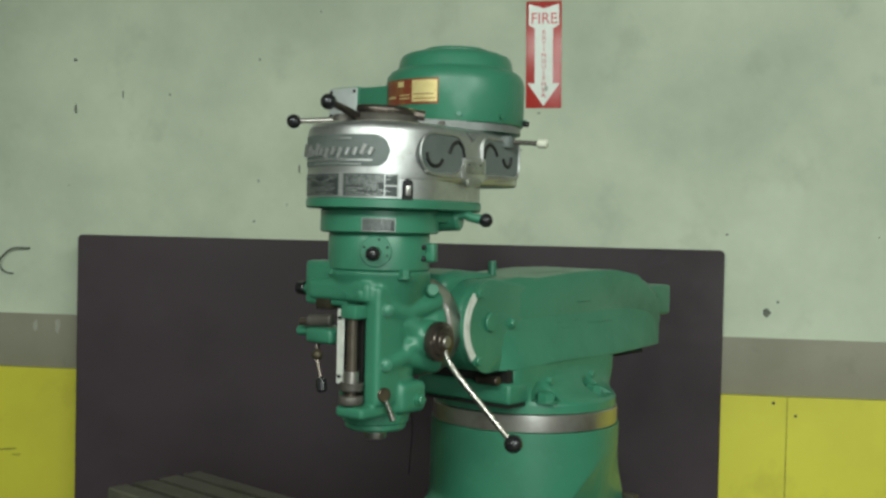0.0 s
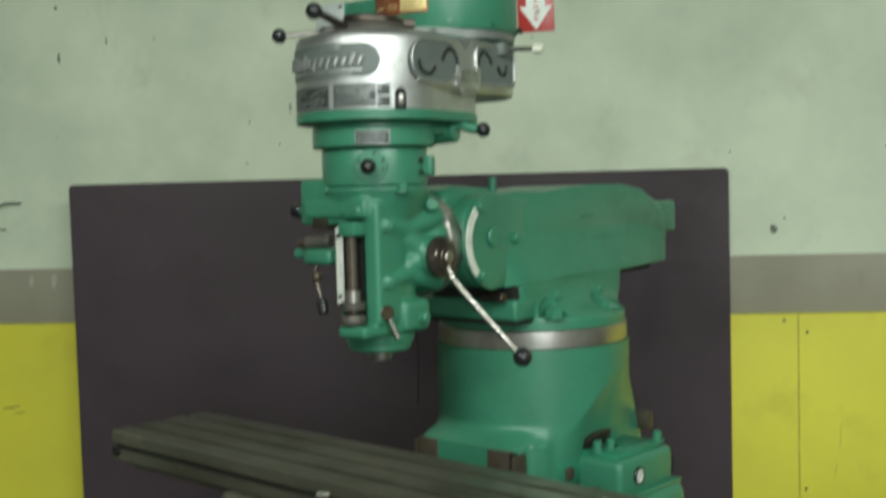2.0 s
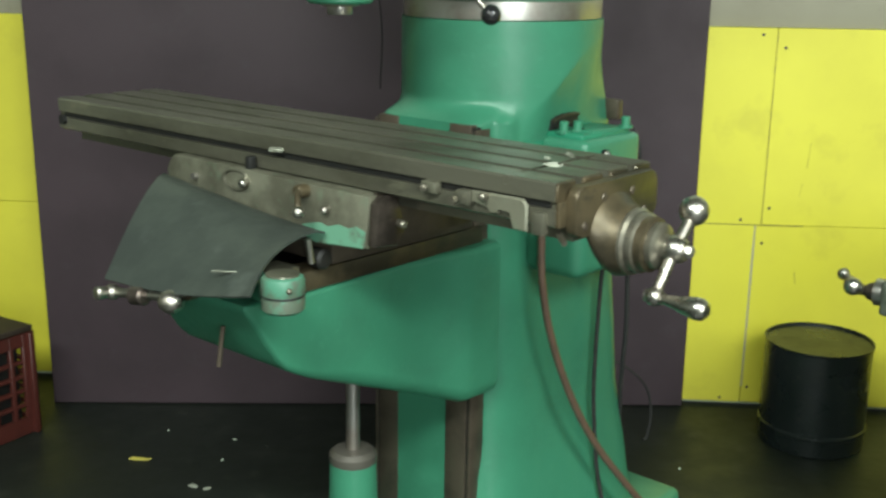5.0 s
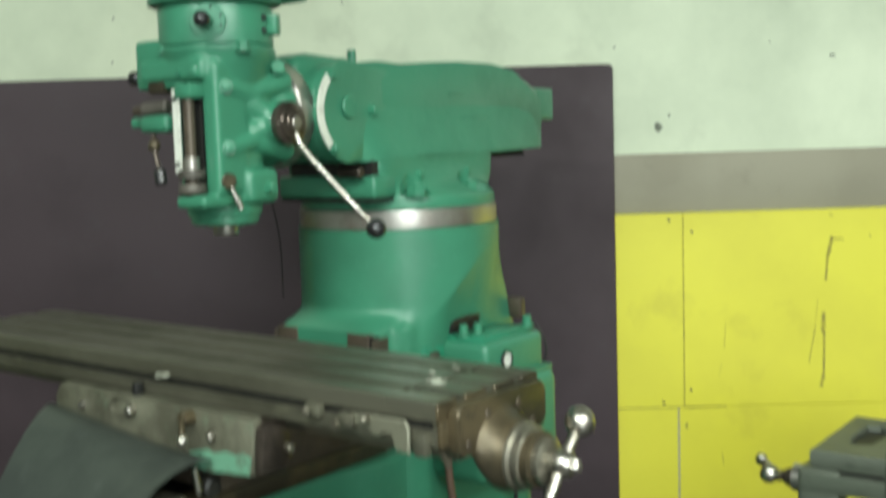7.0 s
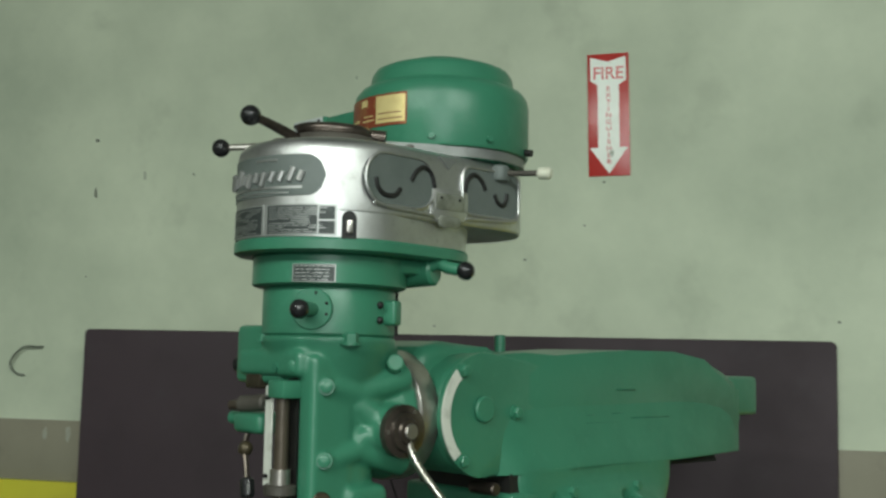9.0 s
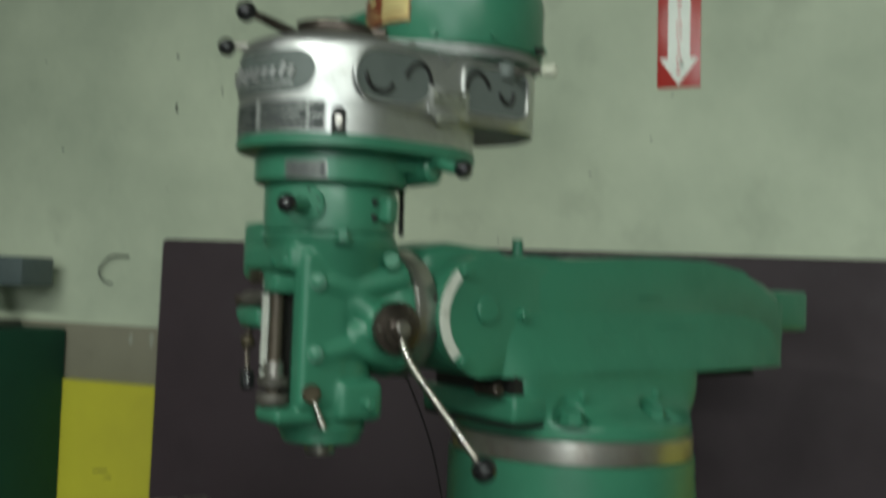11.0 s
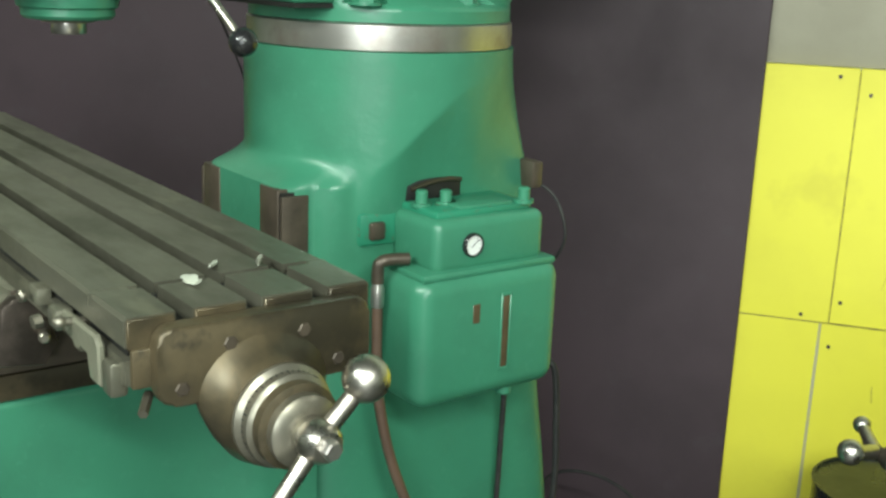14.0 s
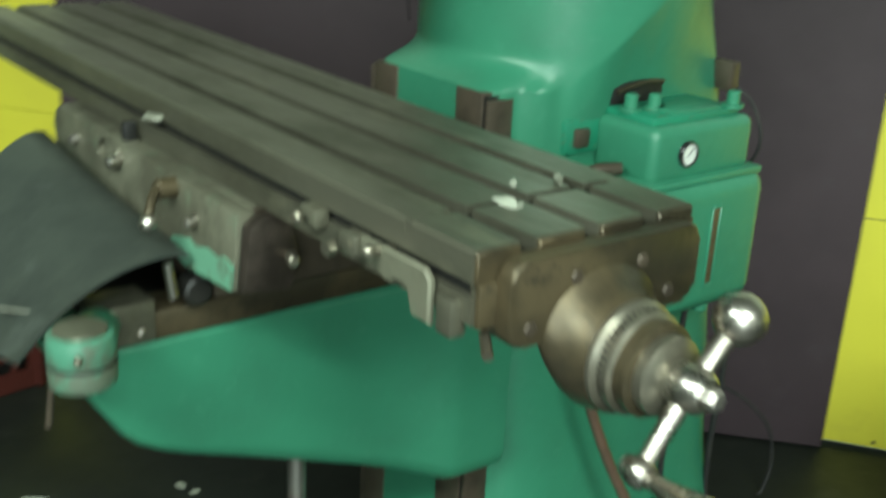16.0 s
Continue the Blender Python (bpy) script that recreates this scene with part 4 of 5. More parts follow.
for n_, (a0, a1) in enumerate(((-77, -34), (-142, -79))):
    pl = H("rating_plate", arc_plate(B(), SX, SY, 0.1285, a0, a1, 1.5805, 1.6205, 0.001, 14), PLATE, housing, "etched rating plate with rows of unreadable text")
    ink = B()
    arc_plate(ink, SX, SY, 0.1293, a0 + 1.2, a1 - (11 if n_ == 0 else 1.5), 1.5825, 1.6185, 0.0006, 12)
    if n_ == 0:
        arc_plate(ink, SX, SY, 0.1293, a1 - 10, a1 - 1.2, 1.601, 1.6175, 0.0006, 4)
        arc_plate(ink, SX, SY, 0.1293, a1 - 10, a1 - 1.2, 1.5825, 1.5985, 0.0006, 4)
    H("plate_ink", ink, PLATE_DARK, pl)
    bars = B()
    rg = random.Random(11 + n_)
    for k in range(12):
        z = 1.5845 + 0.0028 * k
        a = a0 + 2.5
        while a < a1 - (15 if n_ == 0 else 6):
            w = rg.uniform(3.0, 13.0)
            if rg.random() < 0.85:
                arc_plate(bars, SX, SY, 0.1298, a, a + w, z - 0.00045, z + 0.00045, 0.0004, 3)
            a += w + 1.0
    H("text_bar", bars, PLATE, pl)
sm = HD @ aim(on_spindle(-27, 0.1268, 1.595), (math.cos(radians(-27)), math.sin(radians(-27)), 0))
sl = part("lever_slot", prism(B(), [(y, x) for x, y in [(-0.018, -0.0095), (-0.018, 0.0095)] + [(0.008 + 0.0095 * math.cos(radians(a)), 0.0095 * math.sin(radians(a))) for a in range(90, -91, -20)]], -0.006, 0.0028, "z"), DARK, housing, "black upright slot", m=sm)
part("slot_pin", rbox(B(), -0.0042, 0.0042, -0.011, 0.006, 0.001, 0.0075, 0.0012, 2), STEEL, sl, m=sm)

# top of the housing: pulley cover, drawbar, brake levers
cover = H("pulley_cover", lathe(B(), [(0.068, 1.703), (0.068, 1.716), (0.064, 1.718), (0.062, 1.724), (0.058, 1.728), (0.046, 1.729), (0.042, 1.727), (0.040, 1.722), (0.0, 1.722)], 48, T), DULL, housing, "dull brown cast pulley cover")
H("drawbar_seat", lathe(B(), [(0.038, 1.722), (0.036, 1.733), (0.024, 1.737), (0.018, 1.732), (0.0, 1.732)], 36, T), GREY_COVER, cover, "pale grey drawbar seat")
H("drawbar_head", rod(B(), (SX, SY, 1.731), (SX, SY, 1.742), 0.010, seg=6, bev=0.001), GOLD, cover, "small brass-coloured drawbar head")
brake = H("brake_lever", tube(B(), [(-0.002, -0.505, 1.714), (0.0, -0.525, 1.721), (0.003, -0.555, 1.729), (0.008, -0.590, 1.736)], 0.0085, 12, 5, 0.0058), HUB, housing, "dark steel brake lever")
H("lever_knob", ball(B(), (0.009, -0.600, 1.737), 0.0135), BLACK, brake)
H("brake_arm", tube(B(), [on_spindle(a, 0.054, 1.735 - 0.00004 * (a + 95)) for a in range(-95, 26, 12)] + [on_spindle(32, 0.075, 1.728)], 0.0075, 12, 2, 0.0085), HUB, brake, "dark steel arm bent round the drawbar")
H("cover_arm", rbox(B(), 0.035, 0.112, -0.016, 0.016, 1.708, 1.724, 0.006, 3, m=T @ pose(0, 0, 0, 0, 0, 50)), DULL, cover)
lock = H("clutch_lever", rod(B(), (-0.045, -0.50, 1.719), (-0.092, -0.568, 1.712), 0.0055, 0.0042, seg=12), STEEL, housing, "thin steel clutch lever")
H("lever_knob", ball(B(), (-0.1, -0.576, 1.711), 0.0125), BLACK, lock)
H("lever_post", lathe(B(), [(0.022, 1.700), (0.021, 1.716), (0.017, 1.726), (0.010, 1.728)], 20, Matrix.Translation((-0.05, -0.505, 0))), DULL, lock)
tension = H("belt_lever", rod(B(), (0.128, -0.258, 1.692), (0.182, -0.238, 1.689), 0.0042, seg=12), DULL, housing, "steel belt tension lever")
H("lever_knob", rod(B(), (0.180, -0.239, 1.689), (0.199, -0.232, 1.688), 0.0085, seg=18, bev=0.003), WHITE_PLASTIC, tension, "ivory knob")
H("lever_pivot", lathe(B(), [(0.013, 1.681), (0.014, 1.684), (0.014, 1.700), (0.011, 1.703)], 22, Matrix.Translation((0.126, -0.26, 0))), GREY_ENAMEL, tension)

# motor with its plate and the switch box beside it
MT = Matrix.Translation((MX, MY, 0))
motor = H("motor", lathe(B(), [(0.122, 1.7075), (0.124, 1.722), (0.129, 1.7235), (0.1305, 1.727), (0.1305, 1.798), (0.128, 1.811), (0.121, 1.820), (0.110, 1.826), (0.107, 1.833), (0.105, 1.844), (0.100, 1.852), (0.090, 1.857),
                                 (0.068, 1.858), (0.0635, 1.859), (0.0625, 1.864), (0.059, 1.867), (0.0, 1.8685)], 72, MT), GREEN)
H("motor_base", hull_solid(B(), [(0.03, MX, MY, 0.125, 1.7085), (0.03, MX, MY, 0.125, 1.7235)]), SILVER_DARK, motor)
for a in (-140, -85, -48, -12, 40):
    c = Vector((MX + 0.131 * math.cos(radians(a)), MY + 0.131 * math.sin(radians(a)), 1.735))
    H("motor_screw", rod(B(), c, c + Vector((0.006 * math.cos(radians(a)), 0.006 * math.sin(radians(a)), 0)), 0.0045, seg=10), GREEN, motor)
H("motor_stud", rod(B(), (MX + 0.115, MY + 0.06, 1.730), (MX + 0.126, MY + 0.064, 1.728), 0.005, seg=12), DARK, motor)
mp = H("motor_plate", arc_plate(B(), MX, MY, 0.1307, -122, -64, 1.753, 1.799, 0.001, 20), RED_FOIL, motor, "red and brass foil motor plate")
H("brass_field", arc_plate(B(), MX, MY, 0.1316, -87, -65, 1.757, 1.796, 0.0006, 10), GOLD, mp)
ink = B()
for k in range(2):
    arc_plate(ink, MX, MY, 0.1321, -85, -67 - k, 1.762 + 0.008 * k, 1.7635 + 0.008 * k, 0.0003, 4)
H("text_bar", ink, RED_FOIL, mp)
ink = B()
for a0, a1, z0, z1 in ((-101, -89, 1.763, 1.765), (-100, -90, 1.769, 1.771), (-118, -106, 1.766, 1.769), (-103, -96, 1.785, 1.795)):
    arc_plate(ink, MX, MY, 0.1316, a0, a1, z0, z1, 0.0004, 4)
H("text_bar", ink, GOLD, mp)
box = H("switch_box", rbox(B(), -0.219, -0.142, -0.372, -0.30, 1.733, 1.797, 0.004), GREEN, None, "green drum switch box beside the motor")
H("switch_cover", rbox(B(), -0.217, -0.144, -0.3755, -0.3725, 1.736, 1.795, 0.001), GREY_COVER, box, "pale grey switch cover")
for sx_, sz_ in ((-0.211, 1.788), (-0.15, 1.788), (-0.211, 1.743)):
    H("cover_screw", ball(B(), (sx_, -0.376, sz_), 0.0035, 10), DARK, box)
H("switch_body", rbox(B(), -0.142, -0.06, -0.37, -0.29, 1.712, 1.795, 0.005), GREEN, box)

# ---- knee, saddle and table ----
def knee_ring(y, z0, half, n=12):
    """A cross-section of the knee: square above, with round lower corners."""
    r0, r1, top = 0.034 - 0.020 * smoothstep(-0.50, -0.67, y), 0.012, 0.752
    r0 = min(r0, max(0.004, (top - z0) * 0.45))
    r1 = min(r1, max(0.002, (top - z0) * 0.2))
    out = []
    for cx, cz, r, a0 in ((half - r0, z0 + r0, r0, -90), (half - r1, top - r1, r1, 0), (-half + r1, top - r1, r1, 90), (-half + r0, z0 + r0, r0, 180)):
        out += [(cx + r * math.cos(radians(a0 + 90 * k / n)), y, cz + r * math.sin(radians(a0 + 90 * k / n))) for k in range(n + 1)]
    return out


KNEE = [(-0.19, 0.454, 0.160), (-0.262, 0.456, 0.160), (-0.275, 0.458, 0.159), (-0.30, 0.469, 0.152), (-0.34, 0.486, 0.141), (-0.40, 0.509, 0.135), (-0.48, 0.540, 0.133), (-0.56, 0.574, 0.133), (-0.62, 0.600, 0.133),
        (-0.652, 0.616, 0.133), (-0.676, 0.630, 0.1325), (-0.692, 0.646, 0.132), (-0.715, 0.681, 0.131), (-0.735, 0.714, 0.130), (-0.748, 0.733, 0.128), (-0.754, 0.744, 0.125)]
knee = P("knee", loft(B(), [knee_ring(*q) for q in KNEE]), GREEN)
P("knee_top", rbox(B(), -0.083, 0.083, -0.70, -0.21, 0.745, 0.756), DARK, knee, "dark oily trough between the ways")
for sx in (-1, 1):
    lo, hi = sorted((sx * 0.082, sx * 0.134))
    P("knee_way", rbox(B(), lo, hi, -0.70, -0.21, 0.75, 0.782, 0.003), BROWN, knee, "browned cross-slide way")
    lo, hi = sorted((sx * 0.086, sx * 0.139))
    wiper = P("way_wiper", rbox(B(), lo, hi, -0.715, -0.655, 0.752, 0.797, 0.004, 2), IRON, knee, "grey felt wiper block")
    for dy in (-0.70, -0.672):
        P("wiper_screw", ball(B(), (sx * 0.139, dy, 0.765), 0.0045, 10), STEEL, wiper)
BT = Matrix.Translation((0.222, -0.761, 0.130)) @ Matrix.Diagonal((0.88, 0.88, 0.85, 1))
boss = P("shaft_boss", lathe(B(), [(0.029, 0.752), (0.0345, 0.757), (0.0352, 0.777), (0.0345, 0.779), (0.0345, 0.782), (0.0352, 0.784), (0.0352, 0.805), (0.033, 0.811), (0.028, 0.814)], 36, BT), GREEN_WORN, knee, "worn pale green shaft boss")
P("boss_cap", lathe(B(), [(0.028, 0.812), (0.027, 0.8165), (0.0, 0.818)], 32, BT), IRON, boss, "greasy grey cap")
P("boss_ring", lathe(B(), [(0.0349, 0.7785), (0.0354, 0.7795), (0.0354, 0.7815), (0.0349, 0.7825)], 36, BT), DARK, boss)
P("boss_arm", loft(B(), [[(0.115 + 0.09 * u, -0.71 - 0.04 * u + 0.028 * math.cos(a), 0.772 + 0.024 * u + 0.022 * math.sin(a)) for a in [2 * math.pi * k / 20 for k in range(20)]] for u in (0, 0.5, 1)]), GREEN, boss)
P("boss_screw", ball(B(), (0.250, -0.774, 0.806), 0.0045, 12), DIAL, boss)
P("drip_pin", rod(B(), (0.05, -0.735, 0.70), (0.045, -0.742, 0.635), 0.004, seg=10), WAY, knee)

# cross-feed crank under the rubber guard
crank = P("cross_feed_hub", lathe(B(), [(0.026, 0.0), (0.028, 0.004), (0.028, 0.03), (0.02, 0.034), (0.018, 0.06), (0.0, 0.062)], 30, aim((0.0, -0.74, 0.765), (0, -1, 0))), BROWN, None, "browned cross-feed screw hub")
P("crank_arm", rod(B(), (-0.088, -0.836, 0.748), (0.035, -0.818, 0.762), 0.0075, seg=14), CHROME, crank, "chrome crank arm")
P("crank_ball", ball(B(), (0.050, -0.826, 0.760), 0.0195, squash=0.9), CHROME, crank)
P("crank_collar", rod(B(), (-0.040, -0.832, 0.752), (-0.012, -0.828, 0.756), 0.0145, seg=20, bev=0.003), HUB, crank, "dark oily crank collar")

P("crank_ball", ball(B(), (-0.088, -0.836, 0.748), 0.0125), CHROME, crank)
P("crank_grip", rod(B(), (-0.088, -0.836, 0.748), (-0.090, -0.864, 0.751), 0.008, 0.011, seg=14, bev=0.003), CHROME, crank)

# elevating screw and its pillar
screw = P("elevating_screw", lathe(B(), [(0.0125, 0.33), (0.0125, 0.56)], 20, Matrix.Translation((0.0, -0.412, 0))), STEEL, None, "grey steel elevating screw")
P("screw_pillar", lathe(B(), [(0.062, 0.08), (0.052, 0.10), (0.047, 0.2), (0.043, 0.345), (0.040, 0.348)], 36, Matrix.Translation((0.0, -0.412, 0))), GREEN, screw)
P("pillar_cap", lathe(B(), [(0.043, 0.346), (0.044, 0.35), (0.044, 0.362), (0.036, 0.37), (0.014, 0.372)], 36, Matrix.Translation((0.0, -0.412, 0))), DULL, screw)

# saddle
saddle = B()
rbox(saddle, -0.238, 0.236, -0.612, -0.36, 0.832, 0.915, 0.006, 2)
saddle = P("saddle", saddle, IRON_PALE, None, "pale scraped iron saddle under the table")
P("saddle_base", rbox(B(), -0.14, 0.145, -0.595, -0.25, 0.786, 0.85, 0.006, 2), WAY, saddle)
P("saddle_front", prism(B(), [(-0.232, 0.864), (-0.10, 0.853), (0.10, 0.836), (0.14, 0.828), (0.243, 0.836), (0.250, 0.915), (0.0, 0.917), (-0.205, 0.920), (-0.226, 0.912), (-0.238, 0.892)], -0.622, -0.60, "y", 0.004, 2), IRON_PALE, saddle)
P("paint_patch", prism(B(), [(0.105, 0.8365), (0.14, 0.8285), (0.242, 0.8365), (0.245, 0.862), (0.225, 0.867), (0.212, 0.861), (0.19, 0.864), (0.165, 0.857), (0.15, 0.861), (0.11, 0.852)], -0.6235, -0.6215, "y"), GREEN_PATCH, saddle, "patch of worn pale green paint")
P("saddle_end", prism(B(), [(-0.6235, 0.842), (-0.617, 0.905), (-0.605, 0.914), (-0.575, 0.914), (-0.56, 0.86), (-0.575, 0.836)], 0.2485, 0.268, "x", 0.006, 2), HUB, saddle, "dark oily gib end")
# thin brown plate darkens the saddle's side, where shade falls under the table
P("saddle_side_shade", rbox(B(), 0.234, 0.239, -0.600, -0.362, 0.834, 0.913, 0.001), WAY, saddle, "brown plate painting the shade on the saddle side")
P("gib_screw", rod(B(), (0.266, -0.575, 0.872), (0.284, -0.58, 0.872), 0.006, seg=14, bev=0.002), DIAL, saddle)

oiler = P("stop_eye", tube(B(), [(-0.048 + 0.030 * math.cos(radians(a)), -0.6235, 0.899 + 0.016 * math.sin(radians(a))) for a in range(0, 361, 30)], 0.003, 8, 2), IRON, saddle, "oval iron stop eye")
P("eye_bolt", rod(B(), (-0.022, -0.62, 0.900), (-0.019, -0.638, 0.897), 0.007, seg=14, bev=0.002), CHROME, oiler)
P("eye_stem", rbox(B(), -0.034, -0.022, -0.616, -0.60, 0.914, 0.938, 0.003), DARK, oiler)
clamp = P("table_clamp", rod(B(), (0.118, -0.618, 0.905), (0.118, -0.642, 0.905), 0.011, seg=18, bev=0.002), BROWN, saddle, "browned clamp screw")
P("clamp_lever", tube(B(), [(0.118, -0.635, 0.908), (0.128, -0.648, 0.905), (0.138, -0.657, 0.893), (0.143, -0.661, 0.883)], 0.005, 10), BROWN, clamp)
P("clamp_ball", ball(B(), (0.143, -0.661, 0.889 - 0.008), 0.0095), CHROME, clamp)
P("clamp_bolt", rod(B(), (0.165, -0.618, 0.885), (0.167, -0.634, 0.882), 0.006, seg=12, bev=0.002), CHROME, saddle)
P("saddle_screw", rod(B(), (-0.155, -0.62, 0.89), (-0.155, -0.63, 0.89), 0.006, seg=12), STEEL, saddle)
# table with three tee slots and a stop groove along its front
TX0, TX1, TY0, TY1, TZ = -0.622, 0.560, -0.597, -0.368, 0.976
mid = (TY0 + TY1) / 2
sec = [(TY0 + 0.003, TZ), (TY0, TZ - 0.003), (TY0, TZ - 0.025), (TY0 + 0.008, TZ - 0.025), (TY0 + 0.008, TZ - 0.036), (TY0, TZ - 0.036), (TY0, TZ - 0.057), (TY0 + 0.012, TZ - 0.062),
       (TY0 + 0.05, TZ - 0.062), (TY0 + 0.045, TZ - 0.085), (TY1 - 0.045, TZ - 0.085), (TY1 - 0.05, TZ - 0.062), (TY1 - 0.012, TZ - 0.062), (TY1, TZ - 0.057), (TY1, TZ - 0.003), (TY1 - 0.003, TZ)]


def table_section(half, deep):
    """The end view of the table: its underside, then the top with three tee slots."""
    out = list(sec)
    for k in (1, 0, -1):
        c = mid + 0.0635 * k
        if deep:
            out += [(c + half, TZ), (c + half, TZ - 0.014), (c + 0.0135, TZ - 0.014), (c + 0.0135, TZ - 0.024), (c - 0.0135, TZ - 0.024), (c - 0.0135, TZ - 0.014), (c - half, TZ - 0.014), (c - half, TZ)]
        else:
            out += [(c + half, TZ), (c + half - 0.001, TZ - 0.016), (c - half + 0.001, TZ - 0.016), (c - half, TZ)]
    return out


CUT = TX1 - 0.083
top = prism(B(), table_section(0.0078, True), TX0, CUT, "x")
prism(top, table_section(0.0076, False), CUT + 0.0085, TX1, "x")
prism(top, [(y, min(z, TZ - 0.012)) for y, z in sec], CUT - 0.001, CUT + 0.0095, "x")
table = P("table", top, IRON, None, "worn oily iron work table with three tee slots")
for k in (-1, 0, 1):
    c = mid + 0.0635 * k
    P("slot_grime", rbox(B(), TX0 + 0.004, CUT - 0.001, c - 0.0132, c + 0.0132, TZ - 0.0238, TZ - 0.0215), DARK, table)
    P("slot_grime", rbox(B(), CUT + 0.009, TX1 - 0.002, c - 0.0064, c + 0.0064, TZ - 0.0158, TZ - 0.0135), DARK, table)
for y0, y1 in ((TY0, TY0 + 0.034), (TY1 - 0.019, TY1)):
    P("groove_end", rbox(B(), CUT - 0.0004, CUT + 0.0089, y0 + 0.0005, y1 - 0.0005, TZ - 0.013, TZ - 0.0004), IRON, table)
P("cross_groove", rbox(B(), CUT, CUT + 0.0082, TY0 + 0.035, TY1 - 0.02, TZ - 0.0119, TZ - 0.0095), DARK, table, "oily groove across the table end")
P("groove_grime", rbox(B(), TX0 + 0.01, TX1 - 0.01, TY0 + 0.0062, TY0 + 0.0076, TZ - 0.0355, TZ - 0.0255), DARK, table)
P("table_end_left", rbox(B(), TX0 - 0.016, TX0, TY0 + 0.012, TY1 - 0.03, TZ - 0.062, TZ - 0.012, 0.006), BROWN, table)
P("end_pin", rod(B(), (TX0 + 0.02, TY0, TZ - 0.04), (TX0 + 0.02, TY0 - 0.008, TZ - 0.04), 0.009, seg=14), DARK, table)
rim = B()
rbox(rim, TX1 - 0.001, TX1 + 0.006, TY0 + 0.004, TY1 - 0.004, TZ - 0.060, TZ - 0.026, 0.002)
for y0, y1 in ((TY0 + 0.002, mid - 0.0725), (mid - 0.0545, mid - 0.009), (mid + 0.009, mid + 0.0545), (mid + 0.0725, TY1 - 0.002)):
    rbox(rim, TX1 - 0.001, TX1 + 0.003, y0, y1, TZ - 0.027, TZ - 0.0015, 0.001, 1)
P("table_end", rim, BROWN, table, "oil-browned table end")

# stops clamped along the front of the table
stop1 = P("table_stop", rbox(B(), 0.340, 0.368, -0.609, -0.594, 0.934, 0.951, 0.003), IRON_PALE, table, "greasy steel table stop")
P("stop_bolt", rod(B(), (0.352, -0.615, 0.943), (0.355, -0.622, 0.942), 0.006, seg=14, bev=0.002), DIAL, stop1)
stop2 = P("table_stop", rbox(B(), 0.405, 0.430, -0.611, -0.594, 0.928, 0.948, 0.003), IRON, table, "steel table stop")
P("stop_bolt", rod(B(), (0.41, -0.618, 0.935), (0.411, -0.626, 0.934), 0.0065, seg=6), DIAL, stop2)
P("stop_plate", prism(B(), [(0.43, 0.949), (0.515, 0.950), (0.523, 0.942), (0.523, 0.907), (0.500, 0.907), (0.497, 0.931), (0.477, 0.932), (0.475, 0.923), (0.462, 0.923), (0.459, 0.932), (0.43, 0.933)], -0.606, -0.599, "y", 0.002, 1), IRON_PALE, table, "pale notched stop plate")
P("stop_tail", rbox(B(), 0.529, 0.550, -0.606, -0.59, 0.905, 0.936, 0.004), IRON, table)
P("stop_ball", merge(ball(B(), (0.457, -0.616, 0.946), 0.006, 16), rod(B(), (0.457, -0.59, 0.944), (0.457, -0.614, 0.946), 0.004, seg=10)), DIAL, table)
P("hanging_pin", rod(B(), (0.552, -0.575, 0.905), (0.572, -0.588, 0.897), 0.0045, seg=6), DIAL, table)

# end bracket, dial and ball crank
br = B()
plate_out = [(y, z) for y, z in round_rect(-0.578, -0.380, 0.902, 0.969, 0.014)]
prism(br, plate_out, TX1 + 0.004, TX1 + 0.022, "x", 0.004, 3)
CY, CZ = -0.484, 0.889
rings = []
for x, ry, rz, zc in ((0.574, 0.063, 0.044, 0.914), (0.580, 0.061, 0.049, 0.904), (0.587, 0.057, 0.0515, 0.895), (0.595, 0.0525, 0.0515, 0.890), (0.603, 0.049, 0.049, CZ), (0.612, 0.0465, 0.0465, CZ)):
    rings.append([(x, CY + ry * math.cos(2 * math.pi * k / 48), zc + rz * math.sin(2 * math.pi * k / 48)) for k in range(48)])
loft(br, rings)
bracket = P("end_bracket", br, BROWN, table, "oil-browned cast end bracket")
for y, z in ((-0.515, 0.948), (-0.446, 0.948), (-0.558, 0.916), (-0.412, 0.916)):
    P("bracket_bolt", rod(B(), (TX1 + 0.020, y, z), (TX1 + 0.0235, y, z), 0.0065, seg=6, bev=0.001), WAY, bracket)
axis = aim((0.612, CY, CZ), (1, 0, 0))
dial = P("feed_dial", lathe(B(), [(0.0455, 0.0), (0.0455, 0.004), (0.043, 0.006), (0.041, 0.0075), (0.041, 0.017), (0.037, 0.019), (0.035, 0.021)], 56, axis), DIAL, table, "worn browned steel graduated dial")
P("dial_collar", lathe(B(), [(0.037, 0.0195), (0.037, 0.030), (0.030, 0.033)], 48, axis), BROWN, dial)
P("dial_nut", lathe(B(), [(0.030, 0.030), (0.031, 0.032), (0.031, 0.042), (0.025, 0.046), (0.017, 0.047), (0.017, 0.056)], 48, axis), DIAL, dial)
tick = B()
for k in range(50):
    a = 2 * math.pi * k / 50
    rbox(tick, -0.0005, 0.0005, 0.0408, 0.0414, 0.0085, 0.0115 if k % 5 else 0.0145, m=axis @ Matrix.Rotation(a, 4, "Z"))
P("dial_tick", tick, DARK, dial)
HB, HH, HJ = Vector((0.674, -0.441, 0.933)), Vector((0.673, CY, CZ)), Vector((0.672, -0.527, 0.834))
handle = P("crank_hub", merge(lathe(B(), [(0.013, -0.02), (0.0165, -0.012), (0.018, 0.0), (0.0165, 0.011), (0.0125, 0.016)], 28, aim(HH, (1, 0, 0))), ball(B(), HH, 0.0182)), CHROME, table, "worn chrome ball crank")
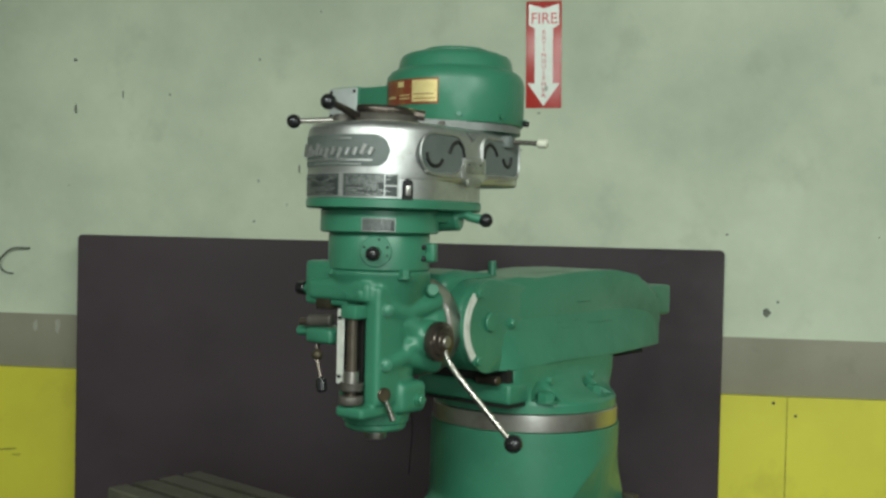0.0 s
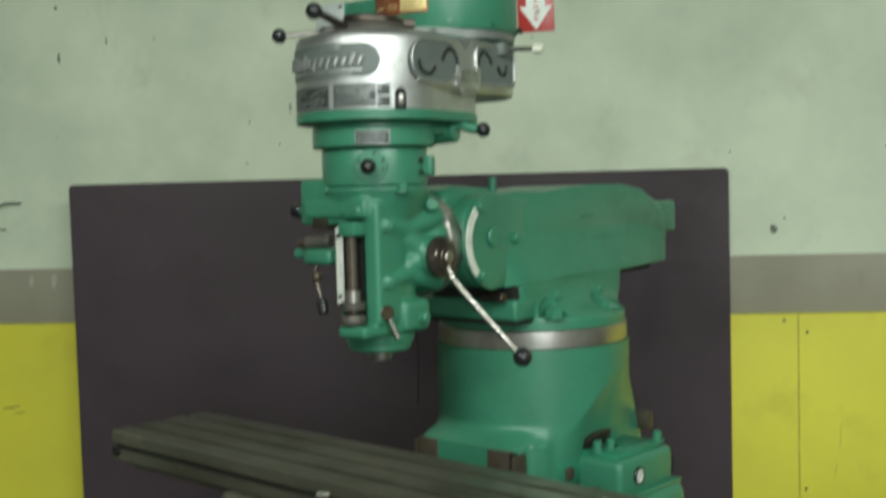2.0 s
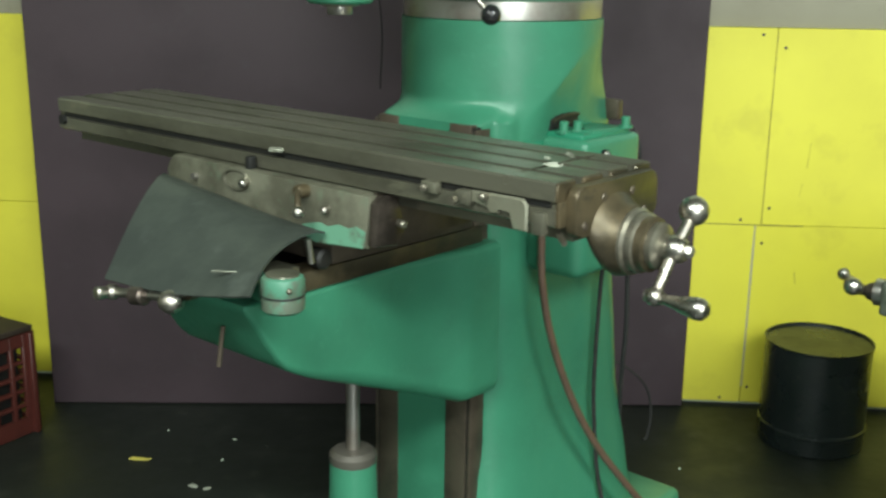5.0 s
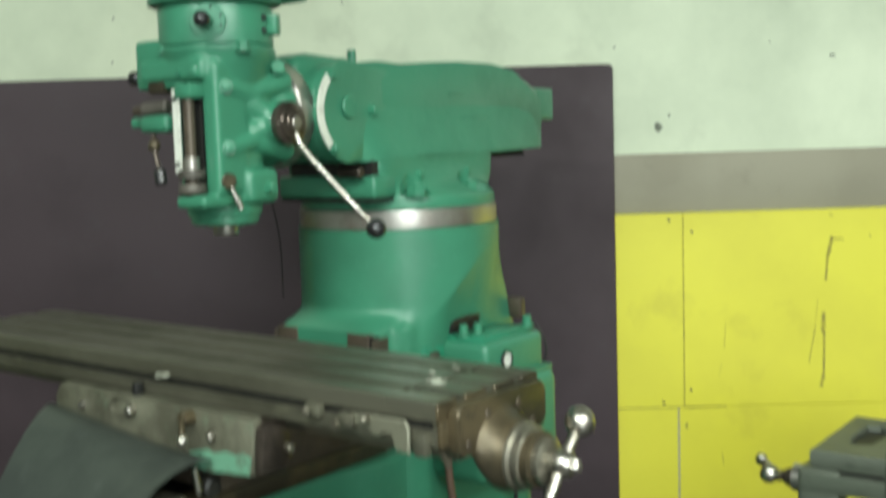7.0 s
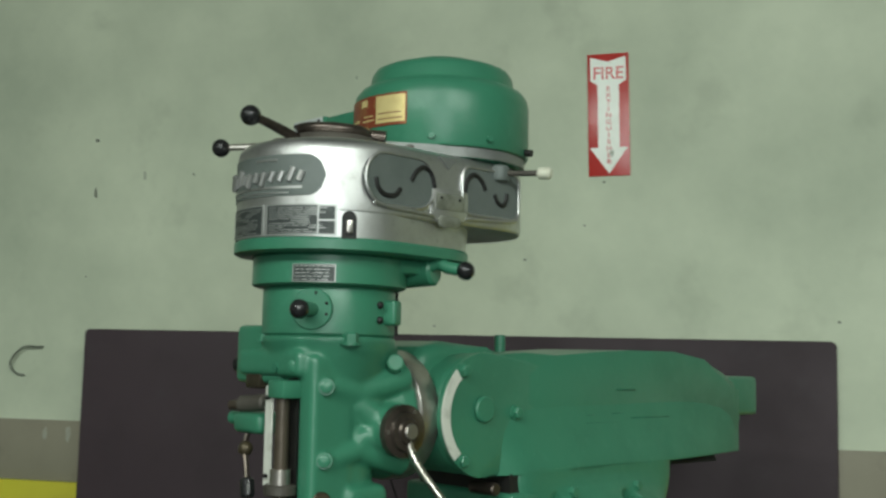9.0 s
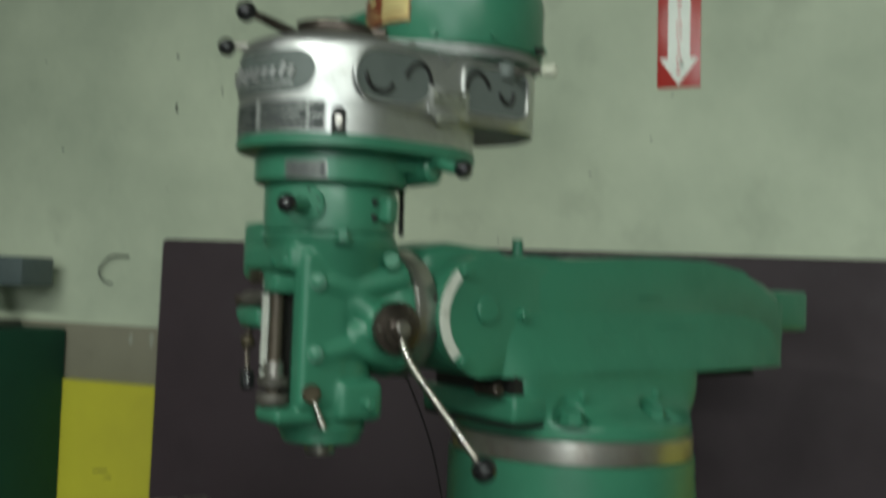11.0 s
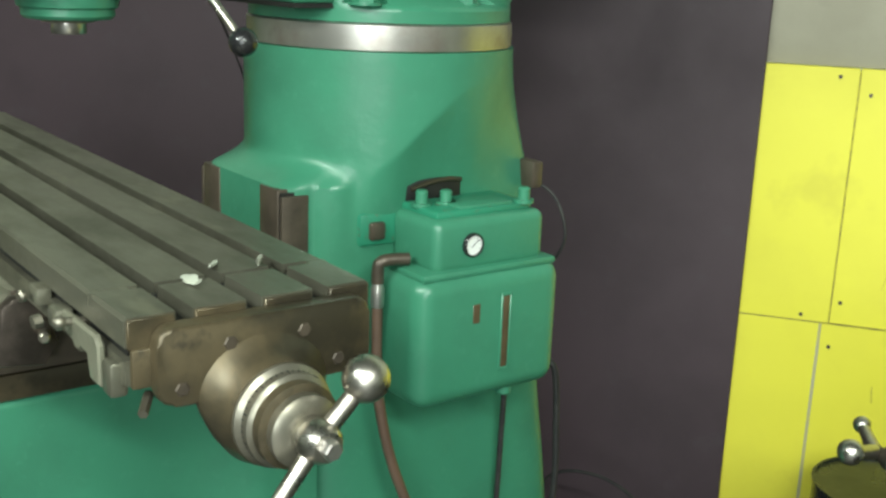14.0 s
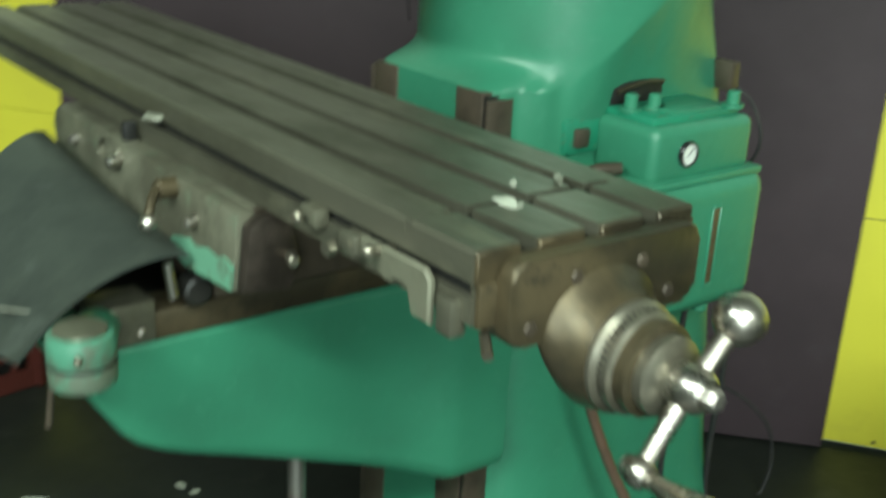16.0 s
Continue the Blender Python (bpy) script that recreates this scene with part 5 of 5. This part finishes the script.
P("crank_nut", lathe(B(), [(0.0085, 0.014), (0.0085, 0.024), (0.007, 0.026)], 6, aim(HH, (1, 0, 0))), STEEL, handle)
P("crank_arm", rod(B(), HH, HB, 0.0082, 0.0075, seg=16), CHROME, handle)
P("crank_arm", rod(B(), HH, HJ, 0.0078, 0.0068, seg=16), CHROME, handle)
P("crank_ball", ball(B(), HB, 0.0200, 32), CHROME, handle)
P("crank_joint", merge(ball(B(), HJ, 0.0125), rod(B(), HJ - Vector((0.012, 0, 0)), HJ + Vector((0.012, 0, 0)), 0.0085, seg=16)), CHROME, handle)
P("crank_grip", lathe(B(), [(0.0055, 0.008), (0.0065, 0.018), (0.0085, 0.03), (0.0125, 0.05), (0.0148, 0.062), (0.014, 0.071), (0.009, 0.077), (0.0, 0.0785)], 28, aim(HJ, (1, -0.06, -0.02))), CHROME, handle, "tapered chrome grip")

# chips and scraps on the table
for i, (x, y, w, d, a, mm) in enumerate(((0.495, -0.512, 0.029, 0.011, 8, PAPER), (0.457, -0.473, 0.028, 0.007, -38, PAPER), (0.465, -0.430, 0.026, 0.007, -30, SWARF))):
    chip = B()
    crimp = random.Random(30 + i)
    rows = []
    for p in range(6):
        u = p / 5 - 0.5
        lift, wide_ = 0.0032 + crimp.uniform(-0.001, 0.0025), d * (0.5 - 0.6 * abs(u)) * crimp.uniform(0.7, 1.2)
        rows.append([Vector((u * w, -wide_, lift - 0.002)), Vector((u * w, wide_, lift + crimp.uniform(-0.001, 0.002))), Vector((u * w, wide_, lift - 0.0022)), Vector((u * w, -wide_, lift - 0.0032))])
    loft(chip, rows, m=pose(0, 0, 0, 0, 0, a))
    m = MILL @ pose(x, y, TZ + 0.0015)
    ob = part("metal_chip", chip, mm)
    ob.matrix_world = m
    tagged(ob, "small pale scrap lying on the mill table", "scrap", "scraps on the table")
scr = part("metal_chip", rbox(B(), -0.012, 0.012, -0.006, 0.006, 0, 0.006, 0.002, 1, m=pose(0, 0, 0, 10, 0, 30)), SWARF)
scr.matrix_world = MILL @ pose(0.03, -0.603, 0.9515)
tagged(scr, "pale swarf scrap caught in the table groove", "scrap", "scraps on the table")

# rubber way guard hanging from the saddle over the cross-feed crank
NU, NV = 22, 16
top_l, top_r = Vector((-0.228, -0.626, 0.866)), Vector((0.168, -0.630, 0.850))
bot_l, bot_r = Vector((-0.105, -0.838, 0.766)), Vector((0.220, -0.818, 0.803))
g = B()
grid = []
for i in range(NU + 1):
    u = i / NU
    row = []
    for j in range(NV + 1):
        v = j / NV
        p = (top_l.lerp(top_r, u)).lerp(bot_l.lerp(bot_r, u), v)
        p.z += (0.036 * (1 - u) ** 1.5 + 0.014) * math.sin(math.pi * v ** 0.6)
        p.z += 0.008 * v * (1 - v) * math.sin(5.0 * u + 0.6) - 0.010 * v * v * math.sin(math.pi * u)
        p.y -= 0.010 * math.sin(math.pi * v)
        p.x += 0.022 * math.sin(math.pi * v ** 0.7) * (1 - u) - 0.020 * math.sin(math.pi * v) * max(0.0, (u - 0.6) / 0.4)
        row.append(g.verts.new(p))
    grid.append(row)
for i in range(NU):
    for j in range(NV):
        g.faces.new((grid[i][j], grid[i][j + 1], grid[i + 1][j + 1], grid[i + 1][j]))
bmesh.ops.recalc_face_normals(g, faces=g.faces)
bmesh.ops.solidify(g, geom=list(g.faces), thickness=0.003)
guard = P("way_guard", g, RUBBER, None, "curved grey rubber way guard over the knee")
P("guard_scrap", rbox(B(), -0.022, 0.022, -0.005, 0.005, 0, 0.002, 0.0008, 1, m=pose(0.135, -0.79, 0.8135, -22, 8, 62)), SWARF, guard)
P("guard_roll", rod(B(), (0.120, -0.612, 0.80), (0.150, -0.612, 0.80), 0.016, seg=24, bev=0.004), DARK, guard, "black rolled guard end")
P("guard_rod", rod(B(), (0.148, -0.64, 0.800), (0.146, -0.645, 0.838), 0.0055, seg=12), CHROME, guard)

# ---- oil pump on the column ----
pump = P("oil_pump", rbox(B(), 0.140, 0.276, -0.108, 0.138, 0.679, 0.862, 0.027, 6), GREEN, None, "green one-shot oil pump tank on the column")
P("tank_rim", rbox(B(), 0.150, 0.268, -0.098, 0.128, 0.855, 0.866, 0.004, 2), GREEN, pump)
body = P("pump_body", rbox(B(), 0.150, 0.256, -0.072, 0.116, 0.858, 0.932, 0.014, 4), GREEN, pump)
P("pump_top", rbox(B(), 0.150, 0.240, -0.060, 0.100, 0.926, 0.941, 0.005, 2), GREEN_CHIPPED, body, "chipped green top plate")
for x, y, h in ((0.19, -0.05, 0.02), (0.196, -0.014, 0.018), (0.234, 0.092, 0.02)):
    P("pump_bolt", merge(rod(B(), (x, y, 0.938), (x, y, 0.941 + h), 0.0085, seg=16, bev=0.002), lathe(B(), [(0.014, 0.939), (0.014, 0.944)], 18, Matrix.Translation((x, y, 0)))), GREEN, body)
P("pump_web", rbox(B(), 0.19, 0.236, -0.02, 0.07, 0.938, 0.944, 0.002), GREEN, body)
# solid black block; its colour paints the dark of an opening
P("column_opening_shade", rbox(B(), 0.135, 0.1640, -0.056, 0.034, 0.938, 0.972, 0.0005), DARK, pump, "black block painting the shaded opening in the column")
P("opening_pipe", tube(B(), [(0.1645, -0.050, 0.957), (0.1655, -0.02, 0.964), (0.1655, 0.01, 0.967), (0.1640, 0.034, 0.964)], 0.0035, 8), BROWN, pump)
P("column_bolt", rbox(B(), 0.135, 0.166, -0.113, -0.090, 0.892, 0.916, 0.003), WAY, pump)
P("lug", rbox(B(), 0.125, 0.159, -0.126, -0.045, 0.882, 0.928, 0.006), GREEN_CHIPPED, pump)
gm = aim((0.256, -0.012, 0.896), (1, 0, 0))
gauge = P("gauge", lathe(B(), [(0.0165, -0.004), (0.0165, 0.004), (0.0150, 0.006), (0.0135, 0.006), (0.0135, 0.003)], 36, gm), BLACK, pump, "small round pressure gauge")
P("gauge_face", lathe(B(), [(0.0134, 0.002), (0.0134, 0.0034), (0.0, 0.0034)], 36, gm), GLASS_FACE, gauge, "white gauge face")
nd = B()
rbox(nd, -0.0005, 0.0005, -0.004, 0.010, 0.0036, 0.0042, m=gm @ pose(0, 0, 0, 0, 0, -48))
for k in range(9):
    rbox(nd, -0.0004, 0.0004, 0.0095, 0.012, 0.0036, 0.004, m=gm @ pose(0, 0, 0, 0, 0, 120 - 30 * k))
P("needle", nd, DARK, gauge)
P("sight_slot", rbox(B(), 0.2745, 0.2772, 0.029, 0.041, 0.722, 0.824, 0.002, 2), AMBER, pump, "amber oil sight glass in a slot")
fr = B()
for y0, y1, z0, z1 in ((0.026, 0.029, 0.719, 0.827), (0.041, 0.044, 0.719, 0.827), (0.026, 0.044, 0.824, 0.828), (0.026, 0.044, 0.718, 0.722)):
    rbox(fr, 0.2745, 0.2785, y0, y1, z0, z1, 0.001, 1)
P("sight_frame", fr, GREEN, pump)
P("small_window", rbox(B(), 0.2745, 0.2768, -0.021, -0.009, 0.792, 0.819, 0.001, 1), AMBER, pump)
P("drain_plug", rod(B(), (0.25, 0.06, 0.682), (0.25, 0.06, 0.669), 0.011, seg=14, bev=0.002), GREEN, pump)
elbow = P("pipe_elbow", tube(B(), [(0.215, -0.085, 0.876), (0.207, -0.11, 0.876), (0.203, -0.122, 0.872), (0.202, -0.125, 0.862), (0.202, -0.125, 0.845)], 0.0085, 12), WAY, pump, "browned pipe elbow")
P("hose_fitting", lathe(B(), [(0.0085, 0.812), (0.0095, 0.816), (0.0095, 0.838), (0.0075, 0.842), (0.0075, 0.848)], 18, Matrix.Translation((0.202, -0.125, 0))), STEEL, elbow)
P("oil_hose", tube(B(), [(0.202, -0.125, 0.815), (0.202, -0.124, 0.74), (0.203, -0.118, 0.67), (0.206, -0.095, 0.575), (0.212, -0.052, 0.47), (0.222, 0.0, 0.37), (0.235, 0.06, 0.28), (0.255, 0.13, 0.19), (0.27, 0.21, 0.10)], 0.0075, 12), HOSE, pump, "red-brown rubber oil hose")
P("pump_cable", tube(B(), [(0.20, 0.11, 0.69), (0.182, 0.12, 0.65), (0.174, 0.124, 0.53), (0.174, 0.121, 0.41), (0.178, 0.119, 0.34), (0.194, 0.12, 0.2), (0.215, 0.13, 0.11), (0.24, 0.15, 0.0895)], 0.0045, 10), CABLE, pump, "black cable down the column")
P("rear_junction", rbox(B(), 0.135, 0.172, 0.160, 0.180, 0.940, 0.980, 0.004), WAY, pump)
P("loop_cable", tube(B(), [(0.160, 0.178, 0.948), (0.184, 0.192, 0.930), (0.200, 0.198, 0.902), (0.206, 0.200, 0.868), (0.192, 0.195, 0.835), (0.160, 0.185, 0.812)], 0.0025, 8), CABLE, pump)
H("spindle_cable", tube(B(), [(0.0, -0.33, 1.35), (-0.085, -0.29, 1.30), (-0.124, -0.24, 1.25), (-0.162, -0.18, 1.18), (-0.205, -0.12, 1.10), (-0.285, -0.035, 0.98)], 0.0014, 8), CABLE, None, "thin black cable behind the head")
P("motor_cable", tube(B(), [(0.03, -0.37, 1.70), (0.028, -0.352, 1.62), (0.028, -0.348, 1.54), (0.026, -0.345, 1.46)], 0.004, 8), CABLE, None, "black motor cable")

# ---- other things in the shop ----
cable = thing("floor_cable", "black rubber cable lying against the board and floor", "cable")
part("run", tube(B(), [(0.555, 2.34, 0.63), (0.590, 2.335, 0.652), (0.606, 2.335, 0.65), (0.612, 2.340, 0.61), (0.615, 2.345, 0.54), (0.617, 2.350, 0.47), (0.614, 2.355, 0.39), (0.614, 2.365, 0.33), (0.62, 2.38, 0.22), (0.645, 2.42, 0.09), (0.66, 2.48, 0.03), (0.64, 2.58, 0.007), (0.58, 2.72, 0.007), (0.50, 2.80, 0.007)], 0.005, 10), CABLE, cable)
part("loop", tube(B(), [(0.50, 2.80, 0.007), (0.46, 2.85, 0.03), (0.465, 2.865, 0.12), (0.497, 2.87, 0.18), (0.523, 2.87, 0.206), (0.555, 2.87, 0.218), (0.585, 2.87, 0.22), (0.63, 2.87, 0.214), (0.684, 2.868, 0.188), (0.73, 2.865, 0.14), (0.745, 2.86, 0.07), (0.735, 2.84, 0.012), (0.725, 2.83, 0.006)], 0.0035, 10), CABLE, cable)


# open drum by the yellow panels
drum = thing("drum", "open dark grey steel drum standing by the yellow panels", "drum", pose(1.178, 2.90, 0))
part("shell", lathe(B(), [(0.0, 0.004), (0.128, 0.004), (0.132, 0.0), (0.136, 0.004), (0.1365, 0.046), (0.1405, 0.049), (0.1415, 0.054), (0.1405, 0.059), (0.1365, 0.062), (0.1365, 0.278), (0.1395, 0.281), (0.1395, 0.286), (0.134, 0.286), (0.133, 0.28)], 64), DRUM, drum)
part("lining", lathe(B(), [(0.1325, 0.279), (0.132, 0.05), (0.0, 0.045)], 64), DRUM_IN, drum, "olive stained inside of the drum")

# round lidded bin with a pipe handle
bin_ = thing("bin", "round dark bin with a domed lid and pipe handle", "bin", pose(1.31, 2.02, 0) @ Matrix.Diagonal((1, 1, 1.08, 1)))
part("shell", lathe(B(), [(0.0, 0.0), (0.17, 0.0), (0.175, 0.006), (0.18, 0.44), (0.178, 0.45)], 56), BIN, bin_)
part("lid", lathe(B(), [(0.184, 0.432), (0.186, 0.45), (0.178, 0.475), (0.15, 0.502), (0.10, 0.52), (0.05, 0.528), (0.0, 0.53)], 56), BIN, bin_)
part("handle_pipe", tube(B(), [(-0.108, 0.0, 0.505), (-0.109, 0.0, 0.56), (-0.106, 0.0, 0.64), (-0.104, 0.0, 0.71), (-0.098, 0.002, 0.745), (-0.07, 0.01, 0.768), (0.0, 0.02, 0.775)], 0.0075, 14), CAST_GREY, bin_, "bent grey pipe handle")

# small machine slide with a ball handle, on its pedestal
slide = thing("machine_slide", "grey cast iron compound slide with chrome ball handle", "machine slide", pose(1.071, 2.297, -0.0564, 0, 0, -35) @ Matrix.Scale(1.045, 4))
part("pedestal", merge(rbox(B(), 0.26, 0.58, -0.06, 0.29, 0.0540, 0.15, 0.01), rbox(B(), 0.32, 0.50, 0.02, 0.22, 0.14, 0.63, 0.02, 3)), CAST_GREY, slide)
part("bed", rbox(B(), 0.066, 0.62, -0.034, 0.27, 0.622, 0.6575, 0.005, 2), CAST_GREY, slide)
# black filling paints the shade between bed and top slide
part("slide_gap_shade", rbox(B(), 0.086, 0.60, -0.018, 0.26, 0.655, 0.6645), DARK, slide, "black strip painting the shaded gap under the slide")
top = part("top_slide", rbox(B(), 0.080, 0.60, -0.022, 0.265, 0.6635, 0.686, 0.005, 3), CAST_GREY, slide)
# its top face rises round an open pocket
face = B()
outer = [(0.080, -0.022), (0.146, -0.022), (0.60, -0.022), (0.60, 0.13), (0.60, 0.265), (0.146, 0.265), (0.080, 0.265), (0.080, 0.13)]
inner = [(0.124, 0.066), (0.146, 0.058), (0.168, 0.066), (0.173, 0.13), (0.168, 0.198), (0.146, 0.206), (0.124, 0.198), (0.119, 0.13)]
loops = [[face.verts.new((x + (0.146 - x) * g, y + (0.12 - y) * g * 0.4, z)) for x, y in pts] for pts, z, g in ((outer, 0.676, 0), (outer, 0.694, 0.0), (outer, 0.698, 0.03), (inner, 0.698, -0.08), (inner, 0.696, 0), (inner, 0.672, 0.05))]
for la, lb in zip(loops, loops[1:]):
    for k in range(8):
        face.faces.new((la[k], la[(k + 1) % 8], lb[(k + 1) % 8], lb[k]))
part("slide_top_face", face, CAST_GREY, top)
part("pocket", rbox(B(), 0.112, 0.180, 0.050, 0.214, 0.6845, 0.6875), DARK, top, "dark pocket floor")
part("end_bracket", rbox(B(), 0.058, 0.136, -0.030, 0.075, 0.594, 0.6635, 0.009, 3), CAST_GREY, slide)
part("dial", rod(B(), (0.036, 0.019, 0.628), (0.059, 0.019, 0.628), 0.027, seg=30, bev=0.002), STEEL, slide, "bright steel dial")
sc = part("handle_stem", lathe(B(), [(0.010, 0.0), (0.012, 0.008), (0.010, 0.016), (0.016, 0.024), (0.019, 0.034), (0.019, 0.040)], 20, aim((-0.002, 0.019, 0.626), (1, 0, 0))), WAY, slide)
for end, r in (((0.020, -0.070, 0.655), 0.0175), ((-0.044, 0.061, 0.639), 0.0125)):
    part("handle_arm", rod(B(), (0.004, 0.019, 0.626), end, 0.0115, 0.0075, seg=14), CHROME, sc)
    part("handle_ball", ball(B(), end, r), CHROME, sc)

# red bottle crate on the floor
crate = thing("crate", "red plastic bottle crate with a brown fibre lid", "crate", pose(-1.16, 2.66, 0, 0, 0, -27))
w, d, h = 0.20, 0.165, 0.285
for sx, sy, horizontal in ((0, -1, True), (0, 1, True), (-1, 0, False), (1, 0, False)):
    length = w if horizontal else d
    m = Matrix.Translation((sx * w, sy * d, 0)) @ pose(0, 0, 0, 0, 0, 0 if horizontal else 90)
    side = part("side", rbox(B(), -length, length, -0.006, 0.006, 0.0, 0.05, 0.003, 1, m=m), CRATE, crate)
    part("top_band", rbox(B(), -length, length, -0.006, 0.006, 0.245, 0.285, 0.003, 1, m=m), CRATE, side)
    for z in (0.085, 0.125, 0.165, 0.205):
        part("rail", rbox(B(), -length, length, -0.005, 0.005, z - 0.006, z + 0.006, 0.002, 1, m=m), CRATE, side)
    for k in range(7):
        x = -length + 2 * length * k / 6
        half = 0.02 if k in (0, 6) else 0.006
        part("bar", rbox(B(), x - half, x + half, -0.0065, 0.0065, 0.002, 0.283, 0.002, 1, m=m), CRATE, side)
part("bottom", rbox(B(), -w, w, -d, d, 0.004, 0.014), CRATE, crate)
part("lid", rbox(B(), -w - 0.012, w + 0.012, -d - 0.012, d + 0.012, 0.286, 0.302, 0.004), CRATE_LID, crate, "brown fibre lid")
# black block inside the crate paints the shade seen between the bars
part("inside_shade", rbox(B(), -w + 0.02, w - 0.02, -d + 0.02, d - 0.02, 0.015, 0.28), DARK, crate)

# dark green cabinet with a grey steel box on a post
cab = thing("cabinet", "dark green steel cabinet standing near the wall", "cabinet", pose(-1.385, 3.0, 0, 0, 0, 0))
part("body", rbox(B(), -0.62, 0.0, -0.36, 0.12, 0.06, 1.225, 0.008, 2), DARK_GREEN, cab)
part("plinth", rbox(B(), -0.60, -0.02, -0.34, 0.12, 0.0, 0.065), DARK, cab)
door = part("door", rbox(B(), -0.585, -0.02, -0.366, -0.358, 0.1, 1.19, 0.004, 2), DARK_GREEN, cab)
part("handle", rbox(B(), -0.075, -0.055, -0.385, -0.364, 0.62, 0.75, 0.005), STEEL, door, "steel pull handle")
part("edge_strip", rbox(B(), -0.175, -0.150, -0.372, -0.3655, 0.10, 1.19, 0.002), SILVER_DARK, door, "pale worn edge strip")
gbox = thing("steel_box", "grey steel box on a short post on the cabinet", "box", pose(-1.435, 3.0, 1.225))
part("post", rod(B(), (-0.12, 0, 0), (-0.12, 0, 0.13), 0.02, seg=18), CAST_GREY, gbox)
part("foot", rbox(B(), -0.18, -0.06, -0.06, 0.06, 0.0, 0.018, 0.004), CAST_GREY, gbox)
part("case", rbox(B(), -0.30, 0.035, -0.06, 0.07, 0.117, 0.20, 0.006), mat("blue_grey_enamel", (0.10, 0.13, 0.13), 0.5, 0.1, (0.07, 0.09, 0.09), 12, 0.6), gbox)
tin = thing("oil_tin", "small dark tin on top of the cabinet", "tin", pose(-1.46, 2.86, 1.225))
part("body", lathe(B(), [(0.0, 0.0), (0.035, 0.0), (0.036, 0.003), (0.036, 0.075), (0.03, 0.082), (0.0, 0.084)], 28), WAY, tin)
part("cap", lathe(B(), [(0.012, 0.083), (0.012, 0.098), (0.0, 0.099)], 18), STEEL, tin)

# scraps of paper and wood on the floor
rg = random.Random(9)
scraps = [(-0.63, 2.30, 0.05, 0.008, 20, PAPER), (-0.388, 2.445, 0.022, 0.012, -30, PAPER), (-0.352, 2.436, 0.02, 0.008, 35, PAPER), (-0.567, 2.577, 0.05, 0.014, 0, YELLOW_SCRAP), (-0.258, 2.206, 0.055, 0.01, 40, PAPER),
          (-0.70, 2.27, 0.008, 0.008, 0, PAPER), (-0.9, 2.1, 0.03, 0.01, 60, PAPER), (-0.45, 2.0, 0.03, 0.008, 10, PAPER)]
for x, y, w_, d_, a, mm in scraps:
    b = B()
    prism(b, [(w_ * (0.5 + 0.08 * rg.uniform(-1, 1)) * cx, d_ * (0.5 + 0.2 * rg.uniform(-1, 1)) * cy) for cx, cy in ((-1, -1), (0.1, -1.1), (1, -0.8), (1.05, 0.5), (0.2, 1), (-0.9, 0.9))], 0.0, 0.003, "z", 0.0006, 1)
    ob = part("scrap", b, mm)
    ob.matrix_world = pose(x, y, 0.001, 0, 0, a)
    tagged(ob, "torn yellow scrap lying on the oily floor" if mm is YELLOW_SCRAP else "pale torn scrap lying on the oily floor", "scrap", "scraps on the floor")
grit = B()
for _ in range(45):
    x, y, s_ = rg.uniform(-1.2, 1.6), rg.uniform(1.4, 3.05), rg.uniform(0.0012, 0.004)
    rbox(grit, -s_, s_, -s_ * 0.7, s_ * 0.7, 0, s_ * 0.8, m=pose(x, y, 0.0, 0, 0, rg.uniform(0, 180)))
tagged(part("grit", grit, PATCH), "pale grit and swarf strewn over the floor", "grit", "", "stuff")
